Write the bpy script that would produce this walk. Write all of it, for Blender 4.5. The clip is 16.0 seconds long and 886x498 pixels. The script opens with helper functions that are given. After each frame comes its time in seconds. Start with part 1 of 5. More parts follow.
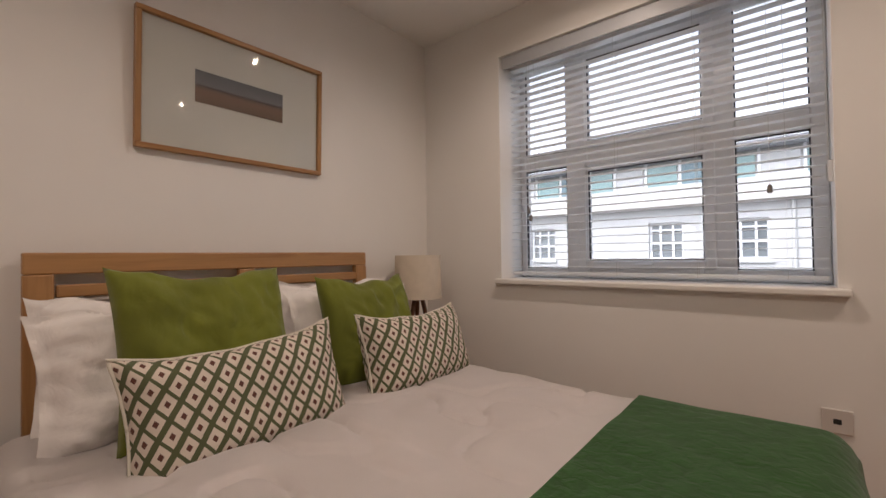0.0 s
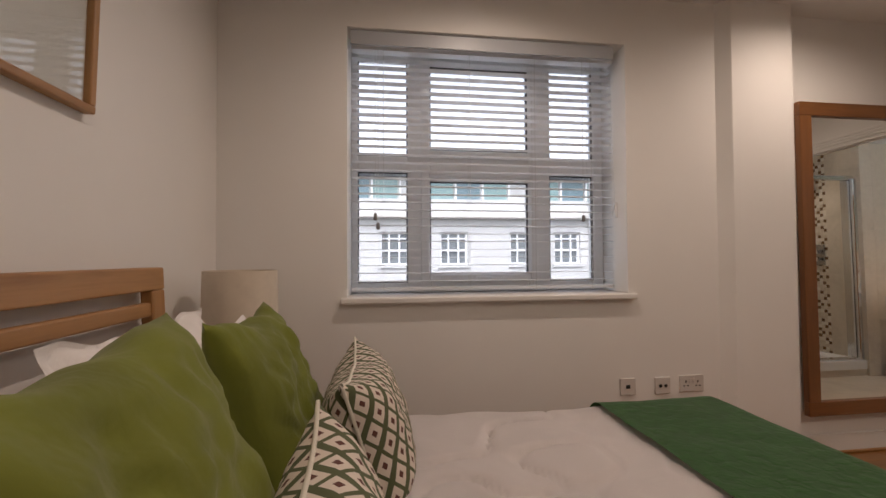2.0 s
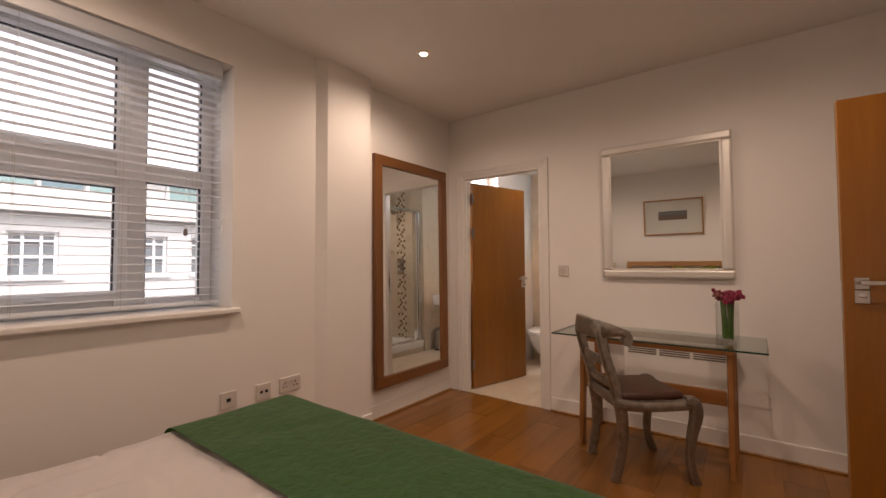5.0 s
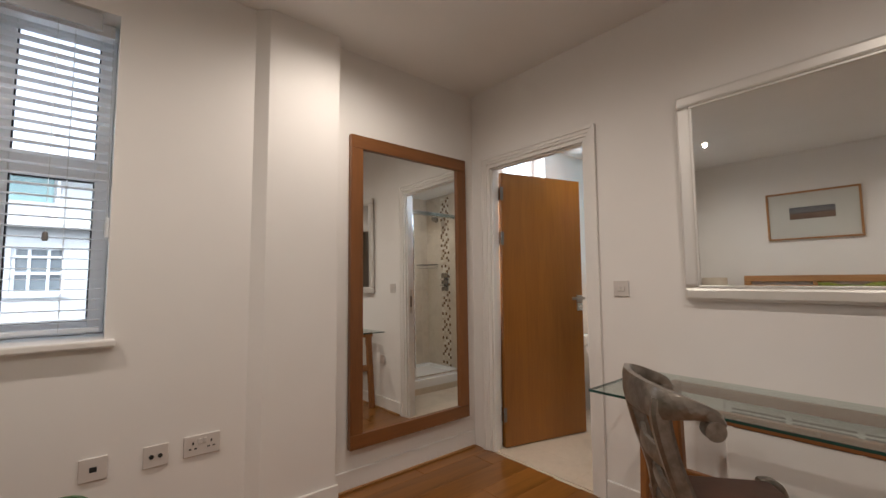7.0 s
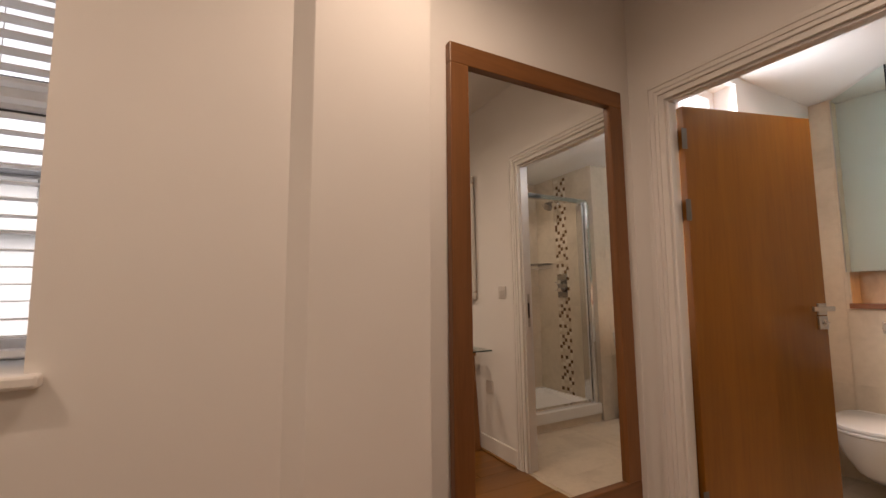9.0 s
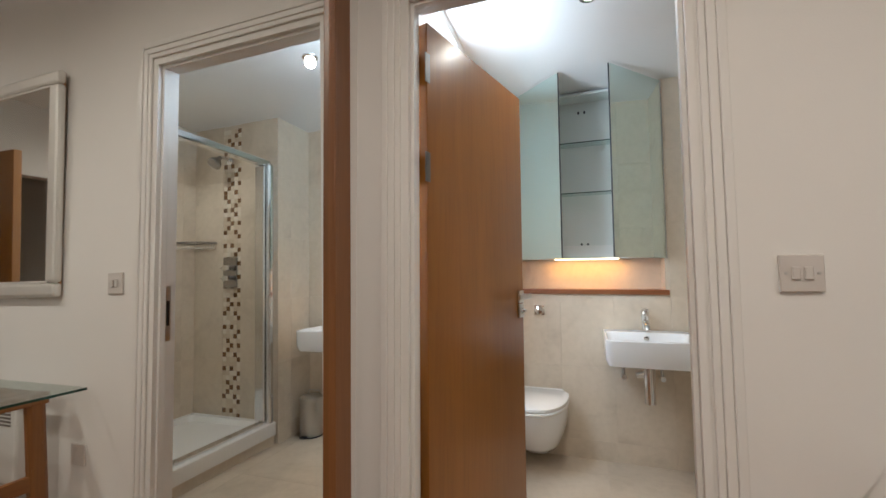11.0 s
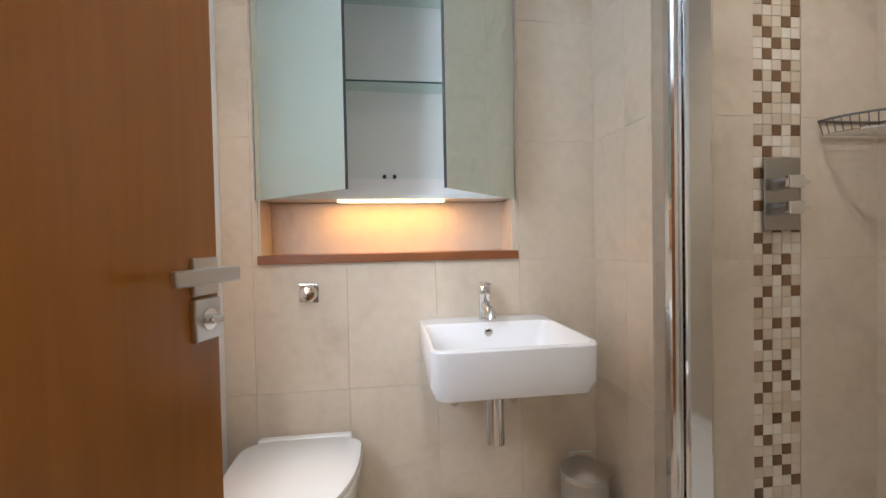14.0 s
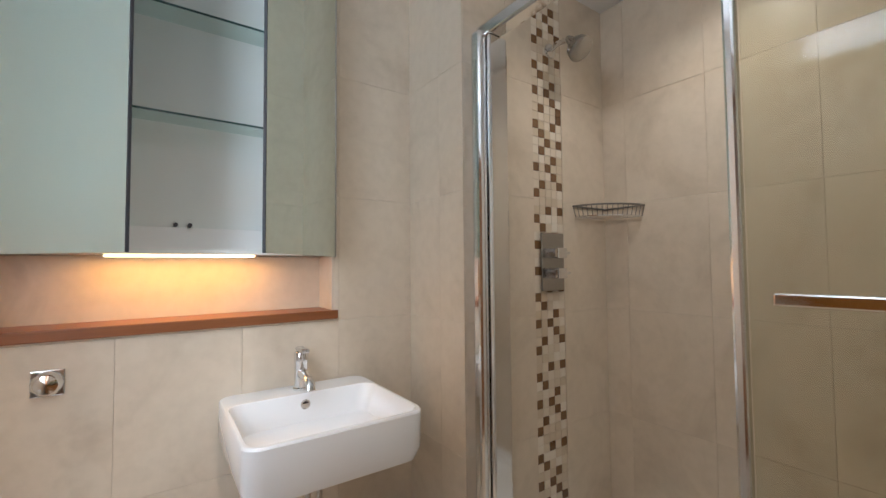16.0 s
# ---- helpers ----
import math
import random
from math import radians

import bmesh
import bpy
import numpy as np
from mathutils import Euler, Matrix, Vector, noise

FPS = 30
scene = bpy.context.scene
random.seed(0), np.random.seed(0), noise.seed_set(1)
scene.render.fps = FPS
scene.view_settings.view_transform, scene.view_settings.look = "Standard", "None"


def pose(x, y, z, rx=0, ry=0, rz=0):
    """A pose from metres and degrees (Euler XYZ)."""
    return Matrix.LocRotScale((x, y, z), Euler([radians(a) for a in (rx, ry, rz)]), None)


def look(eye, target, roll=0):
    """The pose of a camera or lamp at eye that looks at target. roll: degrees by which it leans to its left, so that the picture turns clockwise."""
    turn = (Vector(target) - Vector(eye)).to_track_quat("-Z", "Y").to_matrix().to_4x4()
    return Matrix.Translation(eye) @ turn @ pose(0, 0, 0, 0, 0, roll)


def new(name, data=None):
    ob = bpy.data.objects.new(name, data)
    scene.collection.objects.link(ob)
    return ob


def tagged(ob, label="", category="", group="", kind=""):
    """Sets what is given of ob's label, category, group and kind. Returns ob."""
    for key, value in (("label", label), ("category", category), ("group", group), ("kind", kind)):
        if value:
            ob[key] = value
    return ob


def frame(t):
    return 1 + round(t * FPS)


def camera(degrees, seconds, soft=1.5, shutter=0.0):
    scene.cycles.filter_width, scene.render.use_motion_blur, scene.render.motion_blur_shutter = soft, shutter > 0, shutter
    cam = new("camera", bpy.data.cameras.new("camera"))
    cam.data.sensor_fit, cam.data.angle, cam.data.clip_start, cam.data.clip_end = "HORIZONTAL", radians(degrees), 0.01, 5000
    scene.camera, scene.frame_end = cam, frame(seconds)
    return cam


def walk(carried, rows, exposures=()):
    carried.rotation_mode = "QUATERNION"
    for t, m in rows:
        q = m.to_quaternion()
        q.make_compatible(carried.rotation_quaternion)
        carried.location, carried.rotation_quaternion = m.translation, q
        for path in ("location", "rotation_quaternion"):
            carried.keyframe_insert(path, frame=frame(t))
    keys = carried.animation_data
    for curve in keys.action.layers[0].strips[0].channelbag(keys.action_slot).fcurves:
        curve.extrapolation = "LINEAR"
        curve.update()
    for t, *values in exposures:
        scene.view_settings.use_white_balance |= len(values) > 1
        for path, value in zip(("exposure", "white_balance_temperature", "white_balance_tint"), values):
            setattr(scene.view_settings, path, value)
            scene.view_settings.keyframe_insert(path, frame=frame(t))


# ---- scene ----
cam = camera(93.7, 16.0)
# seconds, stops, kelvin, tint
EXPOSURES = [(0, 1.6, 6100, 16), (1.5, 1.45, 6150, 17), (3, 1.47, 6300, 16), (4.5, 1.6, 7050, 25), (7, 1.86, 5600, 9), (7.5, 1.72, 6350, 16), (8.2, 1.5, 7450, 26), (10.3, 1.95, 5600, 7), (11, 2.02, 5450, 5), (12, 2.05, 5500, 7), (13, 2.18, 5500, 11), (14.5, 2.2, 5500, 9), (16, 1.98, 5600, 9)]
PATH = [
    (0, (0.945, 1.364, 1.129), (-0.345, 2.892, 1.164), -0.7),
    (0.5, (0.489, 1.4, 1.139), (-0.458, 3.162, 1.179), -0.5),
    (1, (0.111, 1.486, 1.131), (-0.44, 3.408, 1.164), -0.4),
    (1.5, (-0.126, 1.504, 1.149), (-0.263, 3.499, 1.187), -0.2),
    (2, (-0.252, 1.429, 1.184), (0.01, 3.411, 1.228), -0.3),
    (2.5, (-0.309, 1.326, 1.203), (0.33, 3.22, 1.248), -0.3),
    (3, (-0.312, 1.268, 1.202), (0.651, 3.02, 1.252), -0.4),
    (3.5, (-0.28, 1.233, 1.213), (0.95, 2.81, 1.265), -0.3),
    (4, (-0.244, 1.213, 1.219), (1.187, 2.609, 1.277), -0.2),
    (4.5, (-0.206, 1.198, 1.225), (1.36, 2.44, 1.293), -0.2),
    (4.7, (-0.179, 1.188, 1.229), (1.418, 2.39, 1.299), -0.3),
    (6.8, (0.922, 1.365, 1.227), (2.299, 2.81, 1.365), -0.4),
    (7, (1.027, 1.353, 1.219), (2.312, 2.878, 1.368), -0.4),
    (7.5, (1.192, 1.429, 1.211), (2.238, 3.128, 1.358), -0.4),
    (8, (1.304, 1.742, 1.192), (2.166, 3.541, 1.334), -0.3),
    (8.2, (1.357, 1.865, 1.166), (2.156, 3.69, 1.343), -0.5),
    (10.3, (1.69, 2.805, 1.188), (3.273, 4.022, 1.312), -0.1),
    (10.5, (1.776, 2.866, 1.179), (3.476, 3.911, 1.307), -0.5),
    (11, (2.083, 2.941, 1.169), (3.97, 3.59, 1.291), -0.4),
    (11.5, (2.382, 2.998, 1.148), (4.352, 3.325, 1.25), -0.7),
    (12, (2.693, 3.051, 1.131), (4.689, 3.146, 1.216), -0.6),
    (12.5, (3.032, 2.99, 1.152), (5.032, 2.982, 1.182), -1.1),
    (13, (3.254, 2.948, 1.144), (5.253, 2.88, 1.148), -1.1),
    (13.5, (3.36, 2.948, 1.115), (5.356, 2.821, 1.087), -1.2),
    (14, (3.391, 2.962, 1.109), (5.373, 2.694, 1.067), -1.1),
    (14.5, (3.387, 2.986, 1.12), (5.316, 2.456, 1.097), -1.0),
    (15, (3.404, 3.017, 1.129), (5.251, 2.248, 1.128), -0.8),
    (15.5, (3.44, 3.041, 1.169), (5.174, 2.045, 1.178), -0.4),
    (16, (3.445, 3.02, 1.224), (5.086, 1.88, 1.304), -0.5),
]
walk(cam, [(t, look(eye, target, roll)) for t, eye, target, roll in PATH], EXPOSURES)

# ---- world, sun, large lights ----
world = bpy.data.worlds.new("sky")
scene.world = world
world.use_nodes = True
wn = world.node_tree
sky = wn.nodes.new("ShaderNodeTexSky")
sky.sky_type, sky.sun_disc = "NISHITA", False
sky.sun_elevation, sky.sun_rotation = radians(48), radians(200)
sky.air_density, sky.dust_density = 1.0, 3.0
wn.nodes["Background"].inputs["Strength"].default_value = 0.15
pale = wn.nodes.new("ShaderNodeHueSaturation")
pale.inputs["Saturation"].default_value = 0.22
wn.links.new(sky.outputs["Color"], pale.inputs["Color"])
wn.links.new(pale.outputs["Color"], wn.nodes["Background"].inputs["Color"])


def lamp(name, kind, m, energy, colour, **settings):
    data = bpy.data.lights.new(name, kind)
    data.energy, data.color = energy, colour
    if "size" in settings:
        data.shape = "RECTANGLE"
        data.size, data.size_y = settings["size"]
    if "radius" in settings:
        data.shadow_soft_size = settings["radius"]
    if "cone" in settings:
        data.spot_size, data.spot_blend = radians(settings["cone"]), 0.9
    if "angle" in settings:
        data.angle = radians(settings["angle"])
    ob = new(name, data)
    ob.matrix_world = m
    return ob


SUN = 0.2
SPOT_LIGHT = 12
BATH_SPOT = 4.2
BATH_WINDOW = 6
NICHE = 0.3
lamp("sun", "SUN", look((0, -10, 14), (2, 0, 0)), SUN, (1, 0.96, 0.9), angle=12)
# daylight in the frosted bathroom window
lamp("bathroom_daylight", "AREA", look((3.78, 3.60, 1.65), (3.85, 0, 1.5)), BATH_WINDOW, (0.86, 0.94, 1.0), size=(0.5, 1.2))
DOWNLIGHTS = [(2.04, 2.965, 2.655), (0.25, 2.93, 2.655), (2.04, 1.2, 2.655), (0.25, 1.2, 2.655)]
for x, y, z in DOWNLIGHTS:
    lamp("downlight_beam", "SPOT", look((x, y, z - 0.03), (x, y, 0)), SPOT_LIGHT, (1.0, 0.80, 0.61), radius=0.016, cone=170)
BATH_DOWNLIGHTS = [(3.95, 2.9, 2.386), (4.0, 1.76, 2.386)]
for x, y, z in BATH_DOWNLIGHTS:
    lamp("bathroom_beam", "SPOT", look((x, y, z - 0.03), (x, y, 0)), BATH_SPOT, (1.0, 0.88, 0.74), radius=0.03, cone=140)
lamp("niche_strip", "AREA", look((4.985, 2.94, 1.255), (4.985, 2.94, 0)), NICHE, (1.0, 0.42, 0.07), size=(0.03, 0.5))


# ---- materials ----
def mat(name, colour, rough=0.6, metal=0.0, **k):
    m = bpy.data.materials.new(name)
    m.use_nodes = True
    b = m.node_tree.nodes["Principled BSDF"]
    b.inputs["Base Color"].default_value = (*colour, 1)
    b.inputs["Roughness"].default_value = rough
    b.inputs["Metallic"].default_value = metal
    for key, value in k.items():
        b.inputs[key.replace("_", " ")].default_value = value
    return m


def node(m, kind, **values):
    n = m.node_tree.nodes.new("ShaderNode" + kind)
    for key, value in values.items():
        n.inputs[key.replace("_", " ")].default_value = value
    return n


def wire(m, a, out, b, inp):
    m.node_tree.links.new(a.outputs[out], b.inputs[inp])


def bsdf(m):
    return m.node_tree.nodes["Principled BSDF"]


def coords(m, scale=(1, 1, 1), turn=(0, 0, 0), per_object=False):
    """Object coordinates, stretched; with a random shift for each object."""
    tex = node(m, "TexCoord")
    mp = node(m, "Mapping", Scale=scale, Rotation=turn)
    wire(m, tex, "Object", mp, "Vector")
    if per_object:
        info = node(m, "ObjectInfo")
        mul = m.node_tree.nodes.new("ShaderNodeMath")
        mul.operation = "MULTIPLY"
        mul.inputs[1].default_value = 37.0
        wire(m, info, "Random", mul, 0)
        wire(m, mul, 0, mp, "Location")
    return mp


def noise_tex(m, src, scale, detail=4, rough=0.55, distort=0.0):
    n = node(m, "TexNoise", Scale=scale, Detail=detail, Roughness=rough, Distortion=distort)
    wire(m, src, "Vector", n, "Vector")
    return n


def ramp(m, src, out, stops):
    r = node(m, "ValToRGB")
    e = r.color_ramp.elements
    while len(e) < len(stops):
        e.new(0.5)
    for el, (p, c) in zip(e, stops):
        el.position, el.color = p, (*c, 1)
    wire(m, src, out, r, "Fac")
    return r


def mix(m, a, b, fac, kind="MULTIPLY"):
    x = m.node_tree.nodes.new("ShaderNodeMixRGB")
    x.blend_type = kind
    x.inputs[0].default_value = fac
    wire(m, a, "Color", x, 1)
    wire(m, b, "Color", x, 2)
    return x


def relief(m, src, out, strength, distance=0.002):
    b = node(m, "Bump", Strength=strength, Distance=distance)
    wire(m, src, out, b, "Height")
    wire(m, b, "Normal", bsdf(m), "Normal")
    return b


def shade(c, f):
    return tuple(min(1, v * f) for v in c)


def painted(name, colour, rough, grain=220, bump=0.12, var=0.05):
    m = mat(name, colour, rough)
    c = coords(m)
    big, fine = noise_tex(m, c, 1.3, 3), noise_tex(m, c, grain, 3)
    r = ramp(m, big, "Fac", [(0.3, shade(colour, 1 - var)), (0.7, colour)])
    wire(m, r, "Color", bsdf(m), "Base Color")
    relief(m, fine, "Fac", bump)
    return m


def timber(name, dark, light, axis, rough=0.35, fine=1.0, per_object=False, coat=0.0):
    """Wood with its grain along the axis 0, 1 or 2 of the object."""
    m = mat(name, light, rough)
    s = [14 * fine] * 3
    s[axis] = 0.9 * fine
    c = coords(m, tuple(s), per_object=per_object)
    a = noise_tex(m, c, 1.0, 5, 0.6, 0.8)
    s2 = [110 * fine] * 3
    s2[axis] = 4
    f = noise_tex(m, coords(m, tuple(s2), per_object=per_object), 1.0, 3)
    r = ramp(m, a, "Fac", [(0.28, dark), (0.5, shade(light, 0.85)), (0.72, light)])
    pores = ramp(m, f, "Fac", [(0.35, (0.72, 0.66, 0.6)), (0.55, (1, 1, 1))])
    x = mix(m, r, pores, 0.3)
    if per_object:
        info = node(m, "ObjectInfo")
        tone = ramp(m, info, "Random", [(0.0, (0.80, 0.77, 0.73)), (1.0, (1.08, 1.06, 1.03))])
        x = mix(m, x, tone, 1.0)
    wire(m, x, "Color", bsdf(m), "Base Color")
    relief(m, f, "Fac", 0.08, 0.001)
    bsdf(m).inputs["Coat Weight"].default_value = coat
    bsdf(m).inputs["Coat Roughness"].default_value = 0.2
    return m


def cloth(name, colour, weave=900, var=0.12, rough=0.9, sheen=0.2, wrinkle=7.0, depth=0.5):
    m = mat(name, colour, rough, Sheen_Weight=sheen)
    c = coords(m)
    big, fine = noise_tex(m, c, wrinkle, 4, 0.5, 0.6), noise_tex(m, c, weave, 2)
    r = ramp(m, big, "Fac", [(0.3, shade(colour, 1 - var)), (0.7, shade(colour, 1 + var * 0.4))])
    wire(m, r, "Color", bsdf(m), "Base Color")
    b1 = relief(m, big, "Fac", depth, 0.012)
    b2 = node(m, "Bump", Strength=0.25, Distance=0.001)
    wire(m, fine, "Fac", b2, "Height")
    wire(m, b1, "Normal", b2, "Normal")
    wire(m, b2, "Normal", bsdf(m), "Normal")
    return m


def travertine(name, light, dark, rough=0.32):
    m = mat(name, light, rough)
    c = coords(m, (1, 1, 1), per_object=True)
    a, f = noise_tex(m, c, 2.6, 5, 0.6, 0.9), noise_tex(m, c, 26, 4)
    r = ramp(m, a, "Fac", [(0.3, dark), (0.48, light), (0.75, shade(light, 1.05))])
    g = ramp(m, f, "Fac", [(0.3, (0.9, 0.89, 0.87)), (0.6, (1, 1, 1))])
    wire(m, mix(m, r, g, 0.6), "Color", bsdf(m), "Base Color")
    relief(m, f, "Fac", 0.06, 0.001)
    return m


WALL = painted("wall_paint", (0.84, 0.82, 0.79), 0.75)
CEIL = painted("ceiling_paint", (0.86, 0.845, 0.82), 0.85)
GLOSS = painted("white_woodwork", (0.82, 0.80, 0.77), 0.35, 60, 0.05)
UPVC = mat("white_plastic", (0.88, 0.89, 0.90), 0.3)
BLIND = painted("blind_paint", (0.88, 0.89, 0.90), 0.4, 40, 0.04)
# thin slats let some daylight through
bl_nt = BLIND.node_tree
bl_mix, bl_tr = bl_nt.nodes.new("ShaderNodeMixShader"), bl_nt.nodes.new("ShaderNodeBsdfTranslucent")
bl_tr.inputs["Color"].default_value = (0.88, 0.90, 0.92, 1)
bl_mix.inputs[0].default_value = 0.55
bl_nt.links.new(bsdf(BLIND).outputs[0], bl_mix.inputs[1])
bl_nt.links.new(bl_tr.outputs[0], bl_mix.inputs[2])
bl_nt.links.new(bl_mix.outputs[0], bl_nt.nodes["Material Output"].inputs["Surface"])
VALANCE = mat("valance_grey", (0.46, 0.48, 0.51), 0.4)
GASKET = mat("black_gasket", (0.03, 0.03, 0.035), 0.6)
CORD = mat("cord_white", (0.7, 0.7, 0.68), 0.8)
TASSEL = mat("tassel_grey", (0.18, 0.17, 0.16), 0.6)
OAK_Y = timber("oak_along", (0.28, 0.13, 0.045), (0.46, 0.245, 0.095), 1, 0.4)
OAK_Z = timber("oak_upright", (0.28, 0.13, 0.045), (0.46, 0.245, 0.095), 2, 0.4)
OAK_X = timber("oak_across", (0.28, 0.13, 0.045), (0.46, 0.245, 0.095), 0, 0.4)
FRAME_Y = timber("mirror_oak_across", (0.15, 0.056, 0.016), (0.245, 0.10, 0.03), 0, 0.4)
FRAME_Z = timber("mirror_oak_upright", (0.15, 0.056, 0.016), (0.245, 0.10, 0.03), 2, 0.4)
VENEER = timber("door_veneer", (0.25, 0.090, 0.007), (0.32, 0.122, 0.012), 2, 0.3, 0.6, coat=0.3)
VENEER_EDGE = timber("door_lipping", (0.36, 0.17, 0.06), (0.45, 0.23, 0.085), 2, 0.4)
PLANK = timber("floor_oak", (0.17, 0.066, 0.009), (0.30, 0.125, 0.020), 0, 0.28, 0.8, True, 0.15)
DARK_SHELF = timber("shelf_cherry", (0.17, 0.055, 0.018), (0.28, 0.10, 0.032), 1, 0.35)
SILVER = mat("silver_leaf", (0.78, 0.765, 0.73), 0.42, 0.6)
MIRROR = mat("mirror_glass", (0.90, 0.92, 0.91), 0.012, 1.0)
CABMIRROR = mat("cabinet_mirror", (0.74, 0.86, 0.84), 0.012, 1.0)
CHROME = mat("chrome", (0.78, 0.79, 0.80), 0.10, 1.0)
STEEL = mat("brushed_steel", (0.58, 0.57, 0.55), 0.28, 1.0)
# chrome of the shower fittings; dark reflections are put into the base colour
CHROME_DARK = mat("chrome_dark_reflections", (0.40, 0.39, 0.375), 0.22, 1.0)
DARK_METAL = mat("dark_metal", (0.22, 0.21, 0.20), 0.38, 0.9)
CERAMIC = mat("white_ceramic", (0.86, 0.87, 0.88), 0.08, 0.0, Coat_Weight=0.5)
ACRYLIC = mat("white_acrylic", (0.84, 0.83, 0.80), 0.2)
PLATE = mat("socket_plastic", (0.64, 0.60, 0.565), 0.35)
DARK = mat("dark_slot", (0.02, 0.02, 0.02), 0.7)
COTTON = cloth("white_cotton", (0.85, 0.815, 0.79), 1200, 0.06, 0.9, 0.1, 9.0, 0.8)
SHEET = cloth("white_bedding", (0.92, 0.87, 0.85), 1200, 0.05, 0.9, 0.1, 4.0, 0.8)
VELVET = cloth("green_velvet", (0.15, 0.172, 0.010), 700, 0.22, 0.85, 0.15, 6.0, 1.0)
WOOL = cloth("green_wool", (0.05, 0.168, 0.036), 160, 0.25, 0.95, 0.35, 30.0, 0.5)
PIPING = mat("cream_piping", (0.66, 0.62, 0.53), 0.85)
SHADE = cloth("lamp_shade_linen", (0.66, 0.58, 0.47), 500, 0.05, 0.9, 0.1, 20, 0.1)
DESK_X = timber("desk_wood_across", (0.19, 0.07, 0.018), (0.32, 0.13, 0.036), 0, 0.38)
DESK_Y = timber("desk_wood_along", (0.19, 0.07, 0.018), (0.32, 0.13, 0.036), 1, 0.38)
DESK_Z = timber("desk_wood_upright", (0.21, 0.08, 0.02), (0.36, 0.155, 0.045), 2, 0.38)
WALNUT = timber("lamp_walnut", (0.10, 0.04, 0.02), (0.20, 0.085, 0.04), 2, 0.4)
PEWTER = mat("embossed_pewter", (0.30, 0.27, 0.235), 0.30, 0.75)
pc = coords(PEWTER)
pv = node(PEWTER, "TexVoronoi", Scale=70.0)
wire(PEWTER, pc, "Vector", pv, "Vector")
relief(PEWTER, pv, "Distance", 0.3, 0.003)
pr_ = ramp(PEWTER, noise_tex(PEWTER, pc, 30, 4), "Fac", [(0.3, (0.21, 0.185, 0.16)), (0.65, (0.33, 0.30, 0.26))])
wire(PEWTER, pr_, "Color", bsdf(PEWTER), "Base Color")
LEATHER = cloth("brown_leather", (0.075, 0.03, 0.018), 300, 0.25, 0.45, 0.0, 12, 0.2)
TILE = travertine("travertine", (0.67, 0.575, 0.45), (0.575, 0.485, 0.37))
FLOOR_TILE = travertine("floor_travertine", (0.66, 0.56, 0.44), (0.57, 0.475, 0.365), 0.38)
GROUT = painted("grout", (0.66, 0.575, 0.46), 0.9)
MOS_DARK = travertine("mosaic_brown", (0.19, 0.105, 0.048), (0.11, 0.058, 0.024), 0.25)
PAPER = mat("tissue_paper", (0.82, 0.79, 0.73), 0.95)
PRINT_WHITE = mat("mount_card", (0.70, 0.68, 0.64), 0.8)
STEM = mat("flower_stem", (0.08, 0.16, 0.035), 0.6)
PETAL = cloth("magenta_petal", (0.26, 0.015, 0.06), 200, 0.3)
PETAL2 = cloth("dusty_pink_petal", (0.36, 0.15, 0.12), 200, 0.3)
RENDERED = painted("white_render", (0.58, 0.58, 0.57), 0.9, 12, 0.2)
FACADE_TRIM = painted("facade_cornice", (0.58, 0.56, 0.53), 0.9, 12, 0.1)
ASPHALT = painted("asphalt", (0.05, 0.05, 0.052), 0.9, 90, 0.4, 0.3)
FAR_GLASS = mat("far_window_glass", (0.17, 0.19, 0.20), 0.1, 0.0)
GREEN_GLASS = mat("green_glazing", (0.22, 0.34, 0.33), 0.15)
BLUE_GLASS = mat("blue_grey_glazing", (0.14, 0.22, 0.25), 0.15)
ROOF = painted("roof_felt", (0.25, 0.25, 0.26), 0.9)

# mosaic in creams that differ from tile to tile
MOS_LIGHT = mat("mosaic_cream", (0.66, 0.58, 0.46), 0.3)
tone = ramp(MOS_LIGHT, node(MOS_LIGHT, "ObjectInfo"), "Random", [(0.0, (0.58, 0.475, 0.34)), (0.5, (0.68, 0.585, 0.455)), (1.0, (0.77, 0.70, 0.59))])
wire(MOS_LIGHT, tone, "Color", bsdf(MOS_LIGHT), "Base Color")


def clear_glass(name, tint, gloss=0.6, least=0.03):
    m = bpy.data.materials.new(name)
    m.use_nodes = True
    nt = m.node_tree
    nt.nodes.remove(nt.nodes["Principled BSDF"])
    tr, gl, mx, lw = (nt.nodes.new("ShaderNode" + k) for k in ("BsdfTransparent", "BsdfGlossy", "MixShader", "LayerWeight"))
    tr.inputs["Color"].default_value = (*tint, 1)
    gl.inputs["Roughness"].default_value = 0.01
    power, scale = nt.nodes.new("ShaderNodeMath"), nt.nodes.new("ShaderNodeMath")
    power.operation, scale.operation = "POWER", "MULTIPLY_ADD"
    power.inputs[1].default_value = 3.5
    scale.inputs[1].default_value, scale.inputs[2].default_value = gloss, least
    nt.links.new(lw.outputs["Facing"], power.inputs[0])
    nt.links.new(power.outputs[0], scale.inputs[0])
    nt.links.new(scale.outputs[0], mx.inputs[0])
    nt.links.new(tr.outputs[0], mx.inputs[1])
    nt.links.new(gl.outputs[0], mx.inputs[2])
    nt.links.new(mx.outputs[0], nt.nodes["Material Output"].inputs["Surface"])
    return m


GLASS = clear_glass("window_glass", (0.97, 0.98, 0.98))
DESK_GLASS = clear_glass("desk_glass", (0.86, 0.92, 0.90))
SHOWER_GLASS = clear_glass("shower_glass", (0.95, 0.95, 0.92), 0.08, 0.006)
GLASS_EDGE = mat("glass_edge_green", (0.02, 0.06, 0.05), 0.1)


def glow(name, colour, strength):
    m = mat(name, colour, 0.5)
    bsdf(m).inputs["Emission Color"].default_value = (*colour, 1)
    bsdf(m).inputs["Emission Strength"].default_value = strength
    return m


